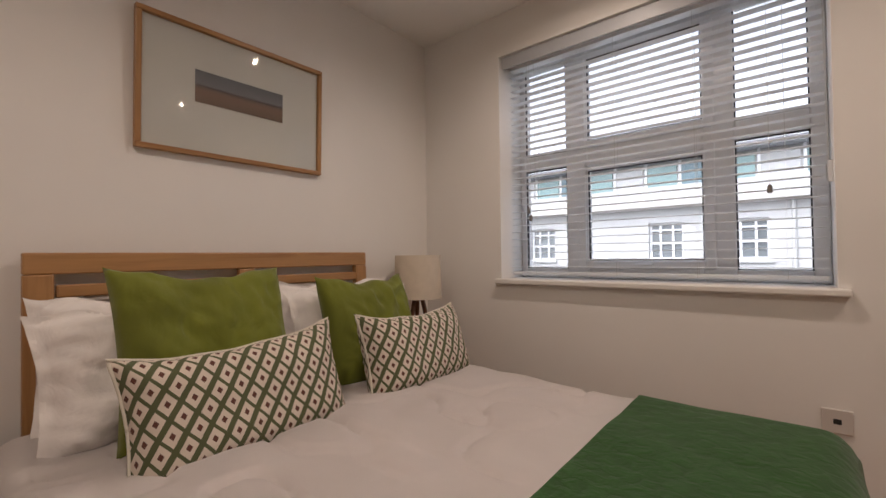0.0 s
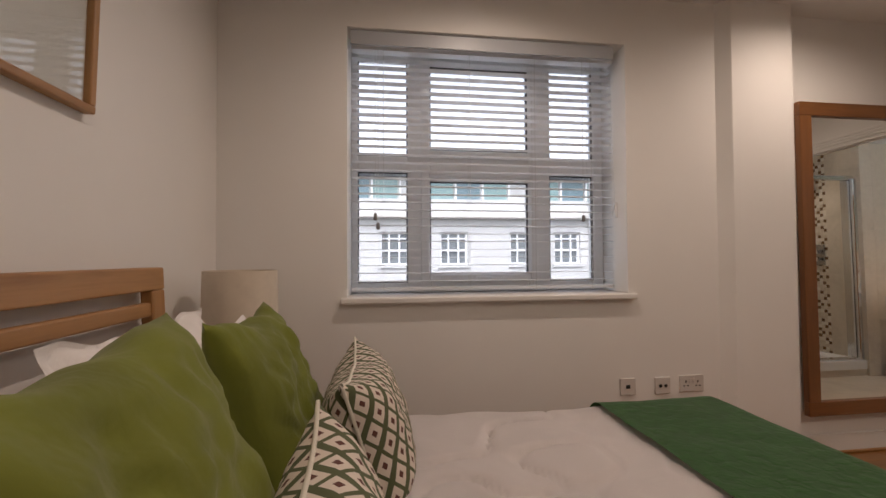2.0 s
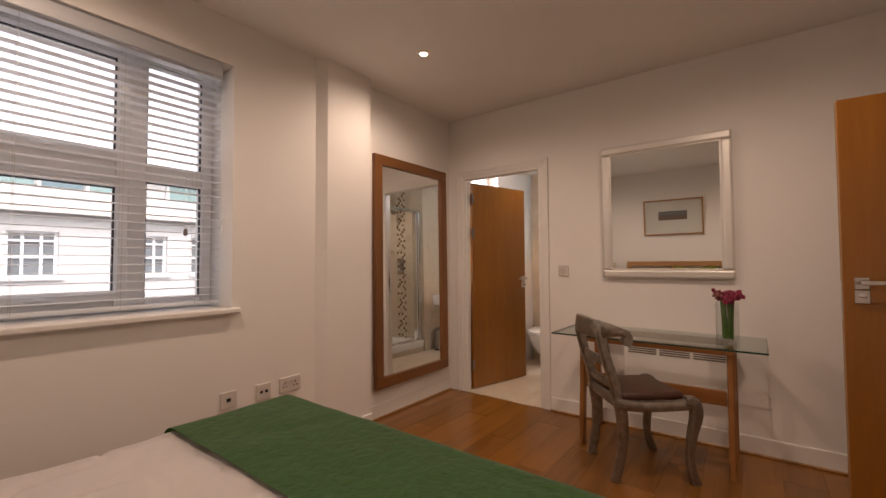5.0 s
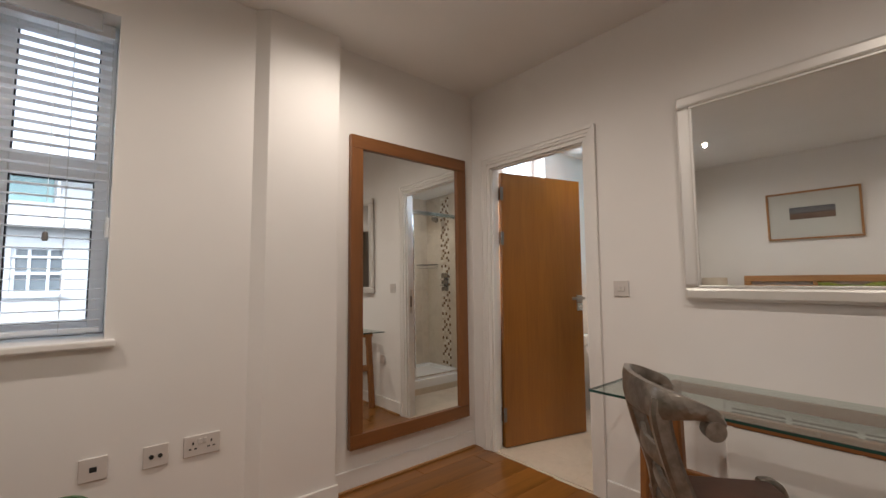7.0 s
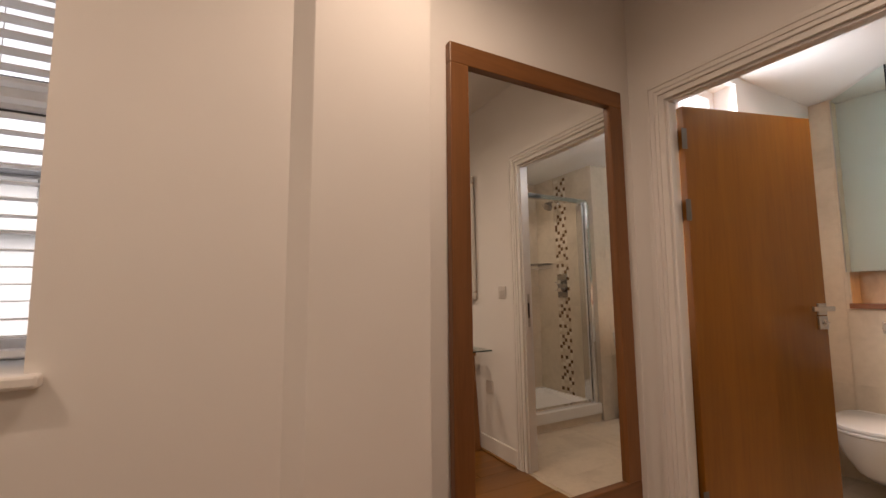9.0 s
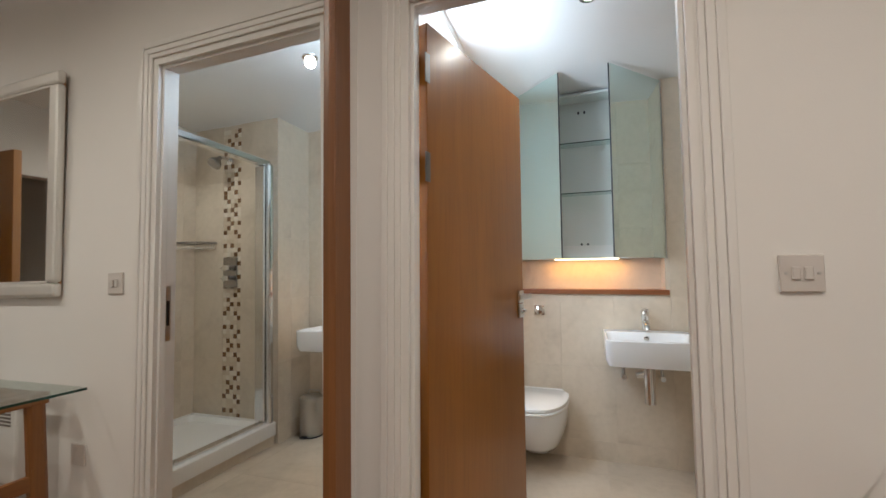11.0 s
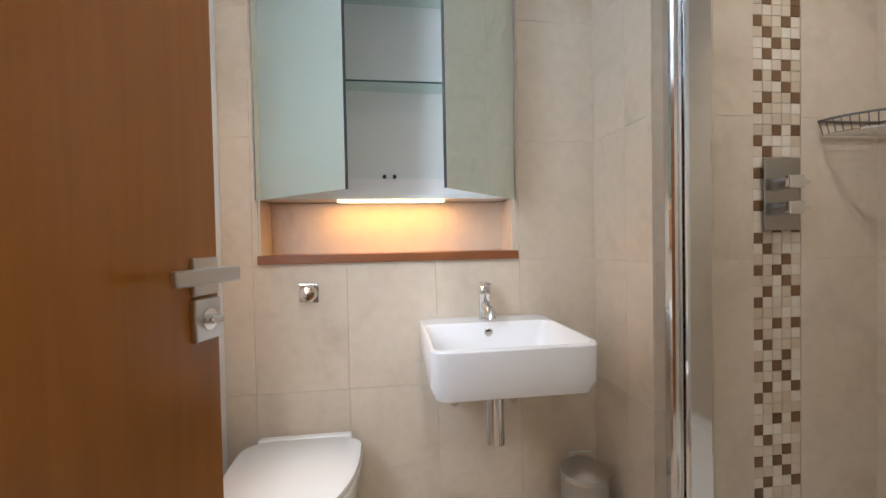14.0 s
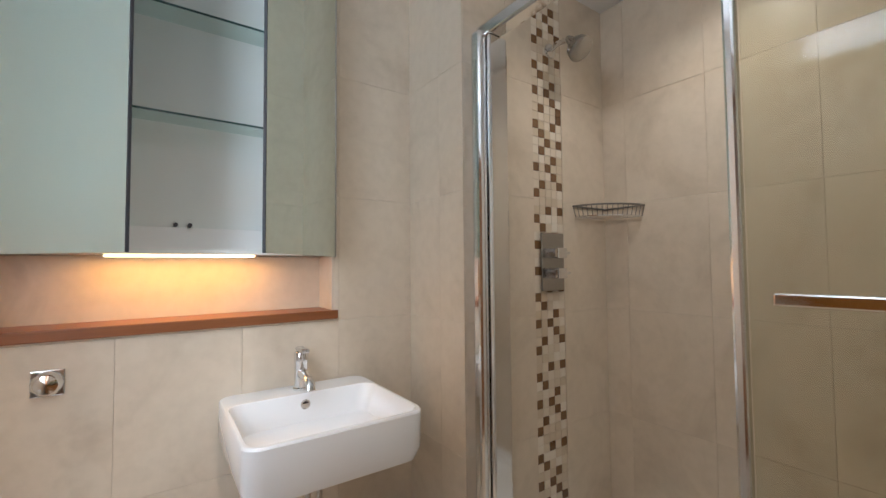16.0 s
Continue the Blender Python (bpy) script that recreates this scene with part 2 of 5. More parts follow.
BULB = glow("warm_lamp_face", (1.0, 0.78, 0.5), 16)
FROSTED = glow("frosted_daylight", (0.82, 0.92, 1.0), 0.55)
STRIP = glow("warm_strip", (1.0, 0.74, 0.36), 1.2)

# printed cushion: cream diamonds with a brown heart on green
PRINT = mat("diamond_print", (0.6, 0.5, 0.4), 0.9)


def printed(m):
    nt = m.node_tree

    def op(kind, a, b=None):
        n = nt.nodes.new("ShaderNodeMath")
        n.operation = kind
        for i, v in enumerate((a, b)):
            if v is None:
                continue
            if isinstance(v, (int, float)):
                n.inputs[i].default_value = v
            else:
                nt.links.new(v, n.inputs[i])
        return n.outputs[0]

    tex, sep = node(m, "TexCoord"), node(m, "SeparateXYZ")
    wire(m, tex, "UV", sep, "Vector")
    a, b = op("DIVIDE", sep.outputs["X"], 0.060), op("DIVIDE", sep.outputs["Y"], 0.078)
    p = op("ABSOLUTE", op("SUBTRACT", op("FRACT", op("ADD", op("ADD", a, b), 50)), 0.5))
    q = op("ABSOLUTE", op("SUBTRACT", op("FRACT", op("ADD", op("SUBTRACT", a, b), 50)), 0.5))
    cream = op("MULTIPLY", op("LESS_THAN", p, 0.41), op("LESS_THAN", q, 0.34))
    heart = op("MULTIPLY", op("LESS_THAN", p, 0.13), op("LESS_THAN", q, 0.13))
    x1, x2 = nt.nodes.new("ShaderNodeMixRGB"), nt.nodes.new("ShaderNodeMixRGB")
    x1.inputs[1].default_value, x1.inputs[2].default_value = (0.092, 0.105, 0.05, 1), (0.66, 0.58, 0.50, 1)
    x2.inputs[2].default_value = (0.115, 0.045, 0.035, 1)
    nt.links.new(cream, x1.inputs[0])
    nt.links.new(heart, x2.inputs[0])
    nt.links.new(x1.outputs[0], x2.inputs[1])
    nt.links.new(x2.outputs[0], bsdf(m).inputs["Base Color"])
    relief(m, noise_tex(m, coords(m), 700, 2), "Fac", 0.3, 0.001)


printed(PRINT)

# seascape print: grey sky over brown sand, by height
SEA = mat("sea_print", (0.3, 0.25, 0.2), 0.6)
sea_c = coords(SEA)
sea_sep = node(SEA, "SeparateXYZ")
wire(SEA, sea_c, "Vector", sea_sep, "Vector")
sea_map = node(SEA, "MapRange")
sea_map.inputs["From Min"].default_value, sea_map.inputs["From Max"].default_value = -0.075, 0.075
wire(SEA, sea_sep, "Z", sea_map, "Value")
sea_r = ramp(SEA, sea_map, "Result", [(0.0, (0.16, 0.10, 0.07)), (0.4, (0.24, 0.15, 0.11)), (0.52, (0.10, 0.075, 0.075)), (0.58, (0.20, 0.20, 0.22)), (1.0, (0.13, 0.14, 0.16))])
wire(SEA, sea_r, "Color", bsdf(SEA), "Base Color")


# ---- building helpers ----
def thing(name, label, category, at=(0, 0, 0), turn=0, group="", kind=""):
    ob = new(name)
    ob.empty_display_size = 0.1
    ob.matrix_world = pose(*at, 0, 0, turn)
    return tagged(ob, label, category, group, kind)


def part(name, bm, material, parent=None, label=""):
    me = bpy.data.meshes.new(name)
    bm.to_mesh(me)
    bm.free()
    me.materials.append(material)
    ob = new(name, me)
    if parent:
        ob.parent = parent
    if label:
        ob["label"] = label
    return ob


def smooth(ob, degrees=40):
    for p in ob.data.polygons:
        p.use_smooth = True
    ob.data.set_sharp_from_angle(angle=radians(degrees))
    return ob


def box(x0, x1, y0, y1, z0, z1, bevel=0.0, seg=2, bm=None):
    """A box, with rounded edges, added to bm or to a new bmesh."""
    own = bmesh.new()
    bmesh.ops.create_cube(own, size=1)
    for v in own.verts:
        v.co = Vector(((x0 + x1) / 2 + v.co.x * (x1 - x0), (y0 + y1) / 2 + v.co.y * (y1 - y0), (z0 + z1) / 2 + v.co.z * (z1 - z0)))
    if bevel:
        bmesh.ops.bevel(own, geom=own.edges[:], offset=bevel, segments=seg, affect="EDGES", clamp_overlap=True, profile=0.5)
    return own if bm is None else merge(bm, own)


def merge(bm, other, m=None):
    if m is not None:
        other.transform(m)
    me = bpy.data.meshes.new("tmp")
    other.to_mesh(me)
    other.free()
    bm.from_mesh(me)
    bpy.data.meshes.remove(me)
    return bm


def rod(a, b, r, r2=None, seg=14, bm=None):
    a, b = Vector(a), Vector(b)
    own = bmesh.new()
    bmesh.ops.create_cone(own, cap_ends=True, segments=seg, radius1=r, radius2=r if r2 is None else r2, depth=(b - a).length)
    own.transform(Matrix.Translation((a + b) / 2) @ (b - a).to_track_quat("Z", "Y").to_matrix().to_4x4())
    return own if bm is None else merge(bm, own)


def lathe(profile, seg=32, at=(0, 0, 0)):
    """A solid of revolution about z from (radius, height) pairs."""
    bm = bmesh.new()
    rings = []
    for r, z in profile:
        rings.append([bm.verts.new((at[0] + r * math.cos(2 * math.pi * i / seg), at[1] + r * math.sin(2 * math.pi * i / seg), at[2] + z)) for i in range(seg)])
    for a, b in zip(rings, rings[1:]):
        for i in range(seg):
            bm.faces.new((a[i], a[(i + 1) % seg], b[(i + 1) % seg], b[i]))
    bm.faces.new(rings[0][::-1])
    bm.faces.new(rings[-1])
    bmesh.ops.remove_doubles(bm, verts=bm.verts[:], dist=1e-5)
    return bm


def sweep(path, sections, closed_ends=True, across=None):
    """A skin through sections (half-width, half-height) along a path, square to it."""
    bm = bmesh.new()
    rings = []
    pts = [Vector(p) for p in path]
    for i, p in enumerate(pts):
        d = (pts[min(i + 1, len(pts) - 1)] - pts[max(i - 1, 0)]).normalized()
        side = d.cross(Vector((0, 0, 1)))
        side = Vector(across) if across else side.normalized() if side.length > 1e-3 else Vector((1, 0, 0))
        up = side.cross(d)
        w, h = sections[min(i, len(sections) - 1)]
        rings.append([bm.verts.new(p + side * w * c + up * h * s) for c, s in ((1, 0.6), (0.6, 1), (-0.6, 1), (-1, 0.6), (-1, -0.6), (-0.6, -1), (0.6, -1), (1, -0.6))])
    for a, b in zip(rings, rings[1:]):
        for i in range(8):
            bm.faces.new((a[i], a[(i + 1) % 8], b[(i + 1) % 8], b[i]))
    if closed_ends:
        bm.faces.new(rings[0][::-1])
        bm.faces.new(rings[-1])
    bmesh.ops.recalc_face_normals(bm, faces=bm.faces[:])
    return bm


def frame_box(w, h, t, d, axis="xz", bevel=0.003):
    """Four bars of width t and depth d round an opening w by h, centred: top, bottom, side, side as bmeshes."""
    return [
        box(-w / 2, w / 2, -d, 0, h / 2 - t, h / 2, bevel),
        box(-w / 2, w / 2, -d, 0, -h / 2, -h / 2 + t, bevel),
        box(-w / 2, -w / 2 + t, -d, 0, -h / 2 + t, h / 2 - t, bevel),
        box(w / 2 - t, w / 2, -d, 0, -h / 2 + t, h / 2 - t, bevel),
    ]


def structure(name, bm, material, label="", category=""):
    return tagged(part(name, bm, material), label, category, kind="structure")


# ---- the large structure ----
X0, X1, Y0, Y1, H = -1.09, 3.256, 0.0, 3.595, 2.655
BX0, BX1, BY0, BY1, BH = 3.345, 4.93, 1.34, 3.534, 2.386
NICHE_Y, VALVE_X, JOG_Y = 3.64, 4.57, 2.152
WX0, WX1, WZ0, WZ1 = -0.46, 1.075, 0.985, 2.385
DY0, DY1, DZ = 2.664, 3.478, 2.068

structure("wall_west", box(X0 - 0.2, X0, Y0 - 0.2, 4.1, 0, H), WALL, "off-white painted plaster wall behind the bed", "wall")
bm = box(X0, WX0, Y1, 4.0, 0, H)
box(WX1, 1.635, Y1, 4.0, 0, H, bm=bm)
box(WX0, WX1, Y1, 4.0, 0, WZ0 - 0.03, bm=bm)
box(WX0, WX1, Y1, 4.0, WZ1, H, bm=bm)
structure("wall_north", bm, WALL, "off-white painted plaster wall with a deep window", "wall")
bm = bmesh.new()
plan = [(1.635, 4.0), (1.635, 3.594), (1.687, 3.538), (1.691, 3.535), (2.083, 3.535), (2.085, 3.537), (2.085, 4.0)]
low, top = [bm.verts.new((x, y, 0)) for x, y in plan], [bm.verts.new((x, y, H)) for x, y in plan]
for k in range(len(plan)):
    n = (k + 1) % len(plan)
    bm.faces.new((low[k], low[n], top[n], top[k]))
bm.faces.new(low[::-1]), bm.faces.new(top)
bmesh.ops.recalc_face_normals(bm, faces=bm.faces[:])
structure("wall_pier", bm, WALL, "off-white painted boxed-out pier beside the mirror", "wall")
structure("wall_niche", box(2.085, X1, NICHE_Y, 4.0, 0, H), WALL, "off-white painted wall behind the standing mirror", "wall")
bm = box(X1, BX0, -1.3, DY0, 0, H)
box(X1, BX0, DY1, 4.0, 0, H, bm=bm)
box(X1, BX0, DY0, DY1, DZ, H, bm=bm)
structure("wall_east", bm, WALL, "off-white painted wall with the bathroom doorway", "wall")
bm = box(X0, 1.95, Y0 - 0.12, Y0, 0, H)
box(2.83, X1, Y0 - 0.12, Y0, 0, H, bm=bm)
box(1.95, 2.83, Y0 - 0.12, Y0, 2.06, H, bm=bm)
structure("wall_south", bm, WALL, "off-white painted wall with the entrance doorway", "wall")
bm = box(1.6, X1, -1.42, -1.3, 0, H)
box(1.6, 1.72, -1.3, -0.12, 0, H, bm=bm)
structure("wall_hall", bm, WALL, "off-white painted hallway walls", "wall")
structure("ceiling", box(1.6, X1, -1.42, Y0, H, H + 0.12, bm=box(X0, X1, Y0, NICHE_Y, H, H + 0.12)), CEIL, "matt white plaster ceiling", "ceiling")
structure("floor_base", box(1.72, X1, -1.3, Y0, -0.12, -0.016, bm=box(X0, X1, Y0, NICHE_Y, -0.12, -0.016)), OAK_X, "wooden sub-floor under the planks", "floor")

# bathroom shell
bx = BX1 + 0.008
bm = box(bx, 5.25, JOG_Y - 0.05, 3.85, 0, 1.05)
box(bx, 5.25, JOG_Y - 0.05, 2.478, 1.05, BH, bm=bm)
box(bx, 5.25, 3.41, 3.85, 1.05, BH, bm=bm)
box(5.09, 5.25, 2.478, 3.41, 1.05, BH, bm=bm)
wall_b = structure("wall_bath_back", bm, GROUT, "cream travertine tiled wall above the basin", "wall")
wall_j = structure("wall_bath_jog", box(VALVE_X + 0.008, 5.25, 1.2, JOG_Y - 0.008, 0, BH), GROUT, "cream travertine tiled shower wall", "wall")
wall_s = structure("wall_bath_shower", box(BX0, VALVE_X + 0.008, 1.2, BY0 - 0.008, 0, BH), GROUT, "cream travertine tiled side wall of the shower", "wall")
bm = box(BX0, 3.5, BY1, 3.85, 0, BH)
box(4.05, bx, BY1, 3.85, 0, BH, bm=bm)
box(3.5, 4.05, BY1, 3.85, 0, 1.0, bm=bm)
box(3.5, 4.05, BY1, 3.85, 2.34, BH, bm=bm)
structure("wall_bath_window", bm, WALL, "white painted bathroom wall with a frosted window", "wall")
structure("ceiling_bath", box(BX0, 5.25, 1.2, 3.85, BH, BH + 0.1), CEIL, "matt white bathroom ceiling", "ceiling")
floor_b = structure("floor_bath", box(X1, 5.25, 1.2, 3.85, -0.12, -0.008), GROUT, "cream travertine tiled bathroom floor", "floor")


# skirting boards and architraves
def skirting(x0, x1, y0, y1):
    return box(x0, x1, y0, y1, 0, 0.115, 0.006)


bm = skirting(X0, 1.635, Y1 - 0.016, Y1)
structure("baseboard", bm, GLOSS, "white painted skirting board", "skirting")
structure("baseboard", skirting(1.62, 2.1, 3.52, 3.535), GLOSS, "white painted skirting board", "skirting")
structure("baseboard", skirting(2.1, X1 - 0.016, NICHE_Y - 0.016, NICHE_Y), GLOSS, "white painted skirting board", "skirting")
structure("baseboard", skirting(X1 - 0.016, X1, Y0, DY0 - 0.068), GLOSS, "white painted skirting board", "skirting")
structure("baseboard", skirting(X0, X0 + 0.016, Y0, Y1 - 0.016), GLOSS, "white painted skirting board", "skirting")
structure("baseboard", skirting(X0 + 0.016, 1.87, Y0, Y0 + 0.016), GLOSS, "white painted skirting board", "skirting")
for x0, x1, y0, y1 in ((2.1, X1 - 0.03, NICHE_Y - 0.03, NICHE_Y - 0.016), (X1 - 0.03, X1 - 0.016, Y0 + 0.02, DY0 - 0.068)):
    structure("trim", box(x0, x1, y0, y1, 0, 0.016, 0.006), OAK_X, "oak beading along the skirting", "trim")


def architrave(side, label):
    """Stepped door surround on the face at x, standing out by side * depth."""
    x = X1 if side < 0 else BX0
    bm = bmesh.new()
    for w0, w1, d in ((0.004, 0.022, 0.010), (0.022, 0.044, 0.014), (0.044, 0.066, 0.018)):
        xa, xb = sorted((x, x + side * d))
        left = min(DY1 + w1, NICHE_Y - 0.001) if side < 0 else min(DY1 + w1, BY1 - 0.001)
        box(xa, xb, DY0 - w1, DY0 - w0, 0, DZ + w1, 0.003, bm=bm)
        if left > DY1 + w0 + 0.002:
            box(xa, xb, DY1 + w0, left, 0, DZ + w1, 0.003, bm=bm)
        box(xa, xb, DY0 - w0, DY1 + w0, DZ + w0, DZ + w1, 0.003, bm=bm)
    return structure("trim", bm, GLOSS, label, "architrave")


architrave(-1, "white painted moulded door surround")
architrave(1, "white painted moulded door surround in the bathroom")
lining = thing("door_frame", "white painted door lining with stops", "door frame", kind="structure")
part("jamb", box(X1 - 0.001, BX0 + 0.001, DY0, DY0 + 0.022, 0, DZ - 0.022, 0.001), GLOSS, lining)
part("jamb", box(X1 - 0.001, BX0 + 0.001, DY1 - 0.022, DY1, 0, DZ - 0.022, 0.001), GLOSS, lining)
part("head", box(X1 - 0.001, BX0 + 0.001, DY0, DY1, DZ - 0.022, DZ, 0.001), GLOSS, lining)
part("door_stop", box(3.272, 3.296, DY0 + 0.022, DY0 + 0.034, 0, DZ - 0.022, 0.002), GLOSS, lining)
part("door_stop", box(3.272, 3.296, DY1 - 0.034, DY1 - 0.022, 0, DZ - 0.022, 0.002), GLOSS, lining)
part("door_stop", box(3.272, 3.296, DY0 + 0.034, DY1 - 0.034, DZ - 0.034, DZ - 0.022, 0.002), GLOSS, lining)
part("strike_plate", box(3.30, 3.325, DY0 + 0.0215, DY0 + 0.024, 0.93, 1.15, 0.001), STEEL, lining, "steel strike plate")
part("latch_hole", box(3.306, 3.319, DY0 + 0.0235, DY0 + 0.0246, 0.99, 1.09, 0.0), DARK, lining, "dark latch slot")


# bedroom window
win = thing("window_1", "white framed six-pane window in a deep reveal", "window", kind="structure")
FY = 3.86
L, C, R = (-0.425, -0.138), (-0.005, 0.595), (0.732, 1.015)
PANES = [(L, (1.782, 2.352)), (L, (1.043, 1.687)), (C, (1.824, 2.325)), (C, (1.093, 1.638)), (R, (1.782, 2.352)), (R, (1.043, 1.687))]
bm = bmesh.new()
xs = [WX0, L[0], L[1], C[0], C[1], R[0], R[1], WX1]
for x0, x1 in zip(xs[::2], xs[1::2]):
    box(x0, x1, FY, FY + 0.07, WZ0, WZ1, 0.006, bm=bm)
for (x0, x1), (lo, up) in ((L, (1.687, 1.782)), (C, (1.638, 1.824)), (R, (1.687, 1.782))):
    z_low = 1.093 if (x0, x1) == C else 1.043
    z_top = 2.325 if (x0, x1) == C else 2.352
    box(x0, x1, FY + 0.002, FY + 0.068, WZ0, z_low, 0.006, bm=bm)
    box(x0, x1, FY + 0.002, FY + 0.068, lo, up, 0.006, bm=bm)
    box(x0, x1, FY + 0.002, FY + 0.068, z_top, WZ1, 0.006, bm=bm)
# raised sashes of the middle lights
for z0, z1 in ((1.775, 2.355), (1.045, 1.69)):
    for w in (box(-0.06, -0.012, FY - 0.018, FY, z0, z1, 0.006), box(0.602, 0.65, FY - 0.018, FY, z0, z1, 0.006),
              box(-0.012, 0.602, FY - 0.018, FY, z0, z0 + 0.042, 0.006), box(-0.012, 0.602, FY - 0.018, FY, z1 - 0.026, z1, 0.006)):
        merge(bm, w)
part("window_frame", bm, UPVC, win, "white plastic window frame")
for (x0, x1), (z0, z1) in PANES:
    pane = part("pane", box(x0 - 0.008, x1 + 0.008, FY + 0.03, FY + 0.034, z0 - 0.008, z1 + 0.008), GLASS, win)
    pane.visible_shadow = False
    bm = bmesh.new()
    for a in ((x0 - 0.001, x0 + 0.006, z0, z1), (x1 - 0.006, x1 + 0.001, z0, z1), (x0, x1, z0 - 0.001, z0 + 0.005), (x0, x1, z1 - 0.006, z1 + 0.001)):
        box(a[0], a[1], FY + 0.012, FY + 0.03, a[2], a[3], bm=bm)
    part("gasket", bm, GASKET, win, "black rubber gasket")
for z in (1.80, 1.067):
    h = box(0.26, 0.36, FY - 0.045, FY - 0.03, z - 0.008, z + 0.008, 0.004)
    box(0.29, 0.33, FY - 0.03, FY - 0.018, z - 0.012, z + 0.012, 0.003, bm=h)
    part("handle", h, UPVC, win, "white window handle")
structure("window_sill", box(WX0 - 0.03, WX1 + 0.037, 3.555, Y1, WZ0 - 0.032, WZ0, 0.008), GLOSS, "white painted window board", "window sill")
structure("window_board", box(WX0 + 0.001, WX1 - 0.001, Y1, 3.93, WZ0 - 0.03, WZ0 - 0.001, 0.0), GLOSS, "white painted window board in the reveal", "window sill")

# venetian blind
blind = thing("venetian_blind", "white wooden venetian blind, lowered with open slats", "blind", (0.305, 3.735, 0))
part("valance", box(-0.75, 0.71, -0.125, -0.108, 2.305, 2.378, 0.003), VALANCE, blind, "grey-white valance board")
part("headrail", box(-0.75, 0.755, -0.03, 0.03, 2.325, 2.382, 0.002), UPVC, blind)
slat = None
for i in range(29):
    z = 1.058 + i * 0.0437
    if slat is None:
        me_bm = box(-0.753, 0.753, -0.025, 0.025, -0.0014, 0.0014, 0.001, 1)
        slat = part("slat", me_bm, BLIND, blind)
        slat.location = (0, 0, z)
    else:
        ob = new("slat", slat.data)
        ob.parent = blind
        ob.location = (0, 0, z)
        ob.rotation_euler = (radians(random.uniform(-1.2, 1.2)), radians(random.uniform(-0.12, 0.12)), 0)
part("bottom_rail", box(-0.753, 0.753, -0.026, 0.026, 1.008, 1.026, 0.004), BLIND, blind)
for x in (-0.58, -0.1, 0.28, 0.62):
    bm = bmesh.new()
    for y in (-0.027, 0.027):
        rod((x, y, 1.01), (x, y, 2.33), 0.0011, seg=6, bm=bm)
    part("ladder_cord", bm, CORD, blind)
for x, zb in ((-0.625, 1.43), (-0.61, 1.38), (0.565, 1.43)):
    part("pull_cord", rod((x, -0.034, zb), (x, -0.034, 2.33), 0.0012, seg=6), CORD, blind)
    part("tassel", lathe([(0.003, 0.0), (0.009, -0.006), (0.011, -0.034), (0.006, -0.04)], 12, (x, -0.034, zb)), TASSEL, blind, "grey plastic cord tassel")
hook = thing("cord_hook", "white cord cleat with wound cord on the reveal", "cord cleat", (WX1, 3.70, 1.46))
part("cleat", box(-0.016, 0.0, -0.01, 0.01, -0.045, 0.045, 0.004), UPVC, hook)
bm = bmesh.new()
for k in range(4):
    rod((-0.02, -0.014, 0.03 - k * 0.006), (-0.02, 0.014, -0.03 + k * 0.006), 0.0015, seg=6, bm=bm)
part("wound_cord", bm, CORD, hook)
part("cord", rod((-0.012, 0.0, 0.03), (-0.02, 0.03, 0.87), 0.0012, seg=6), CORD, hook)

# bathroom window behind the door
bwin = thing("window_2", "frosted bathroom window glowing with daylight", "window", kind="structure")
for b in frame_box(0.55, 1.34, 0.045, 0.06):
    b.transform(Matrix.Translation((3.775, 3.72, 1.67)))
    part("window_frame", b, UPVC, bwin)
part("pane", box(3.545, 4.005, 3.70, 3.706, 1.045, 2.295), FROSTED, bwin, "frosted glass pane")


# ---- outside ----
structure("ground", box(-400, 400, -400, 400, -9.2, -9.0), ASPHALT, "grey asphalt street far below the window", "street")
house = thing("apartment_building", "white rendered building with a glazed top storey across the street", "building", (0, 16, 0))
WINS = [-10.4, -8.3, -6.4, -2.15, -0.04, 2.07, 4.62, 6.31, 8.4, 10.5, 12.6, 14.7]
bm = bmesh.new()
edges = [-16.0]
for c in WINS:
    edges += [c - 0.5, c + 0.5]
edges.append(20.0)
for a, b in zip(edges[::2], edges[1::2]):
    box(a, b, 0, 0.5, -9, 2.6, bm=bm)
for c in WINS:
    for z0, z1 in ((-9, -5.2), (-4.0, -2.1), (-0.9, 0.93), (2.12, 2.6)):
        box(c - 0.5, c + 0.5, 0, 0.5, z0, z1, bm=bm)
part("wall", bm, RENDERED, house, "white rendered wall")
part("back_wall", box(-16, 20, 0.6, 9, -9, 3.2), RENDERED, house)
bm = box(-16.2, 20.2, -0.35, 0.5, 2.6, 2.72)
box(-16.1, 20.1, -0.2, 0.5, 2.72, 2.82, bm=bm)
part("cornice", bm, FACADE_TRIM, house, "grey-white moulded cornice")
part("parapet", box(-16, 20, -0.05, 0.5, 2.82, 3.27), RENDERED, house)
part("attic_wall", box(-16, 20, 1.1, 8, 3.2, 4.25), RENDERED, house)
part("roof", box(-16.2, 20.2, 0.5, 9, 4.25, 4.42), ROOF, house, "flat grey roof edge")
for n, x in enumerate(np.arange(-15.5, 19.5, 1.05)):
    w = part("attic_window", box(x, x + 0.9, 1.02, 1.1, 3.32, 4.16), (GREEN_GLASS, BLUE_GLASS, GREEN_GLASS, RENDERED)[(n * 5) % 4], house, "green-blue glazed top-storey panel")
    part("frame", box(x - 0.08, x - 0.01, 0.98, 1.12, 3.27, 4.25), UPVC, w)
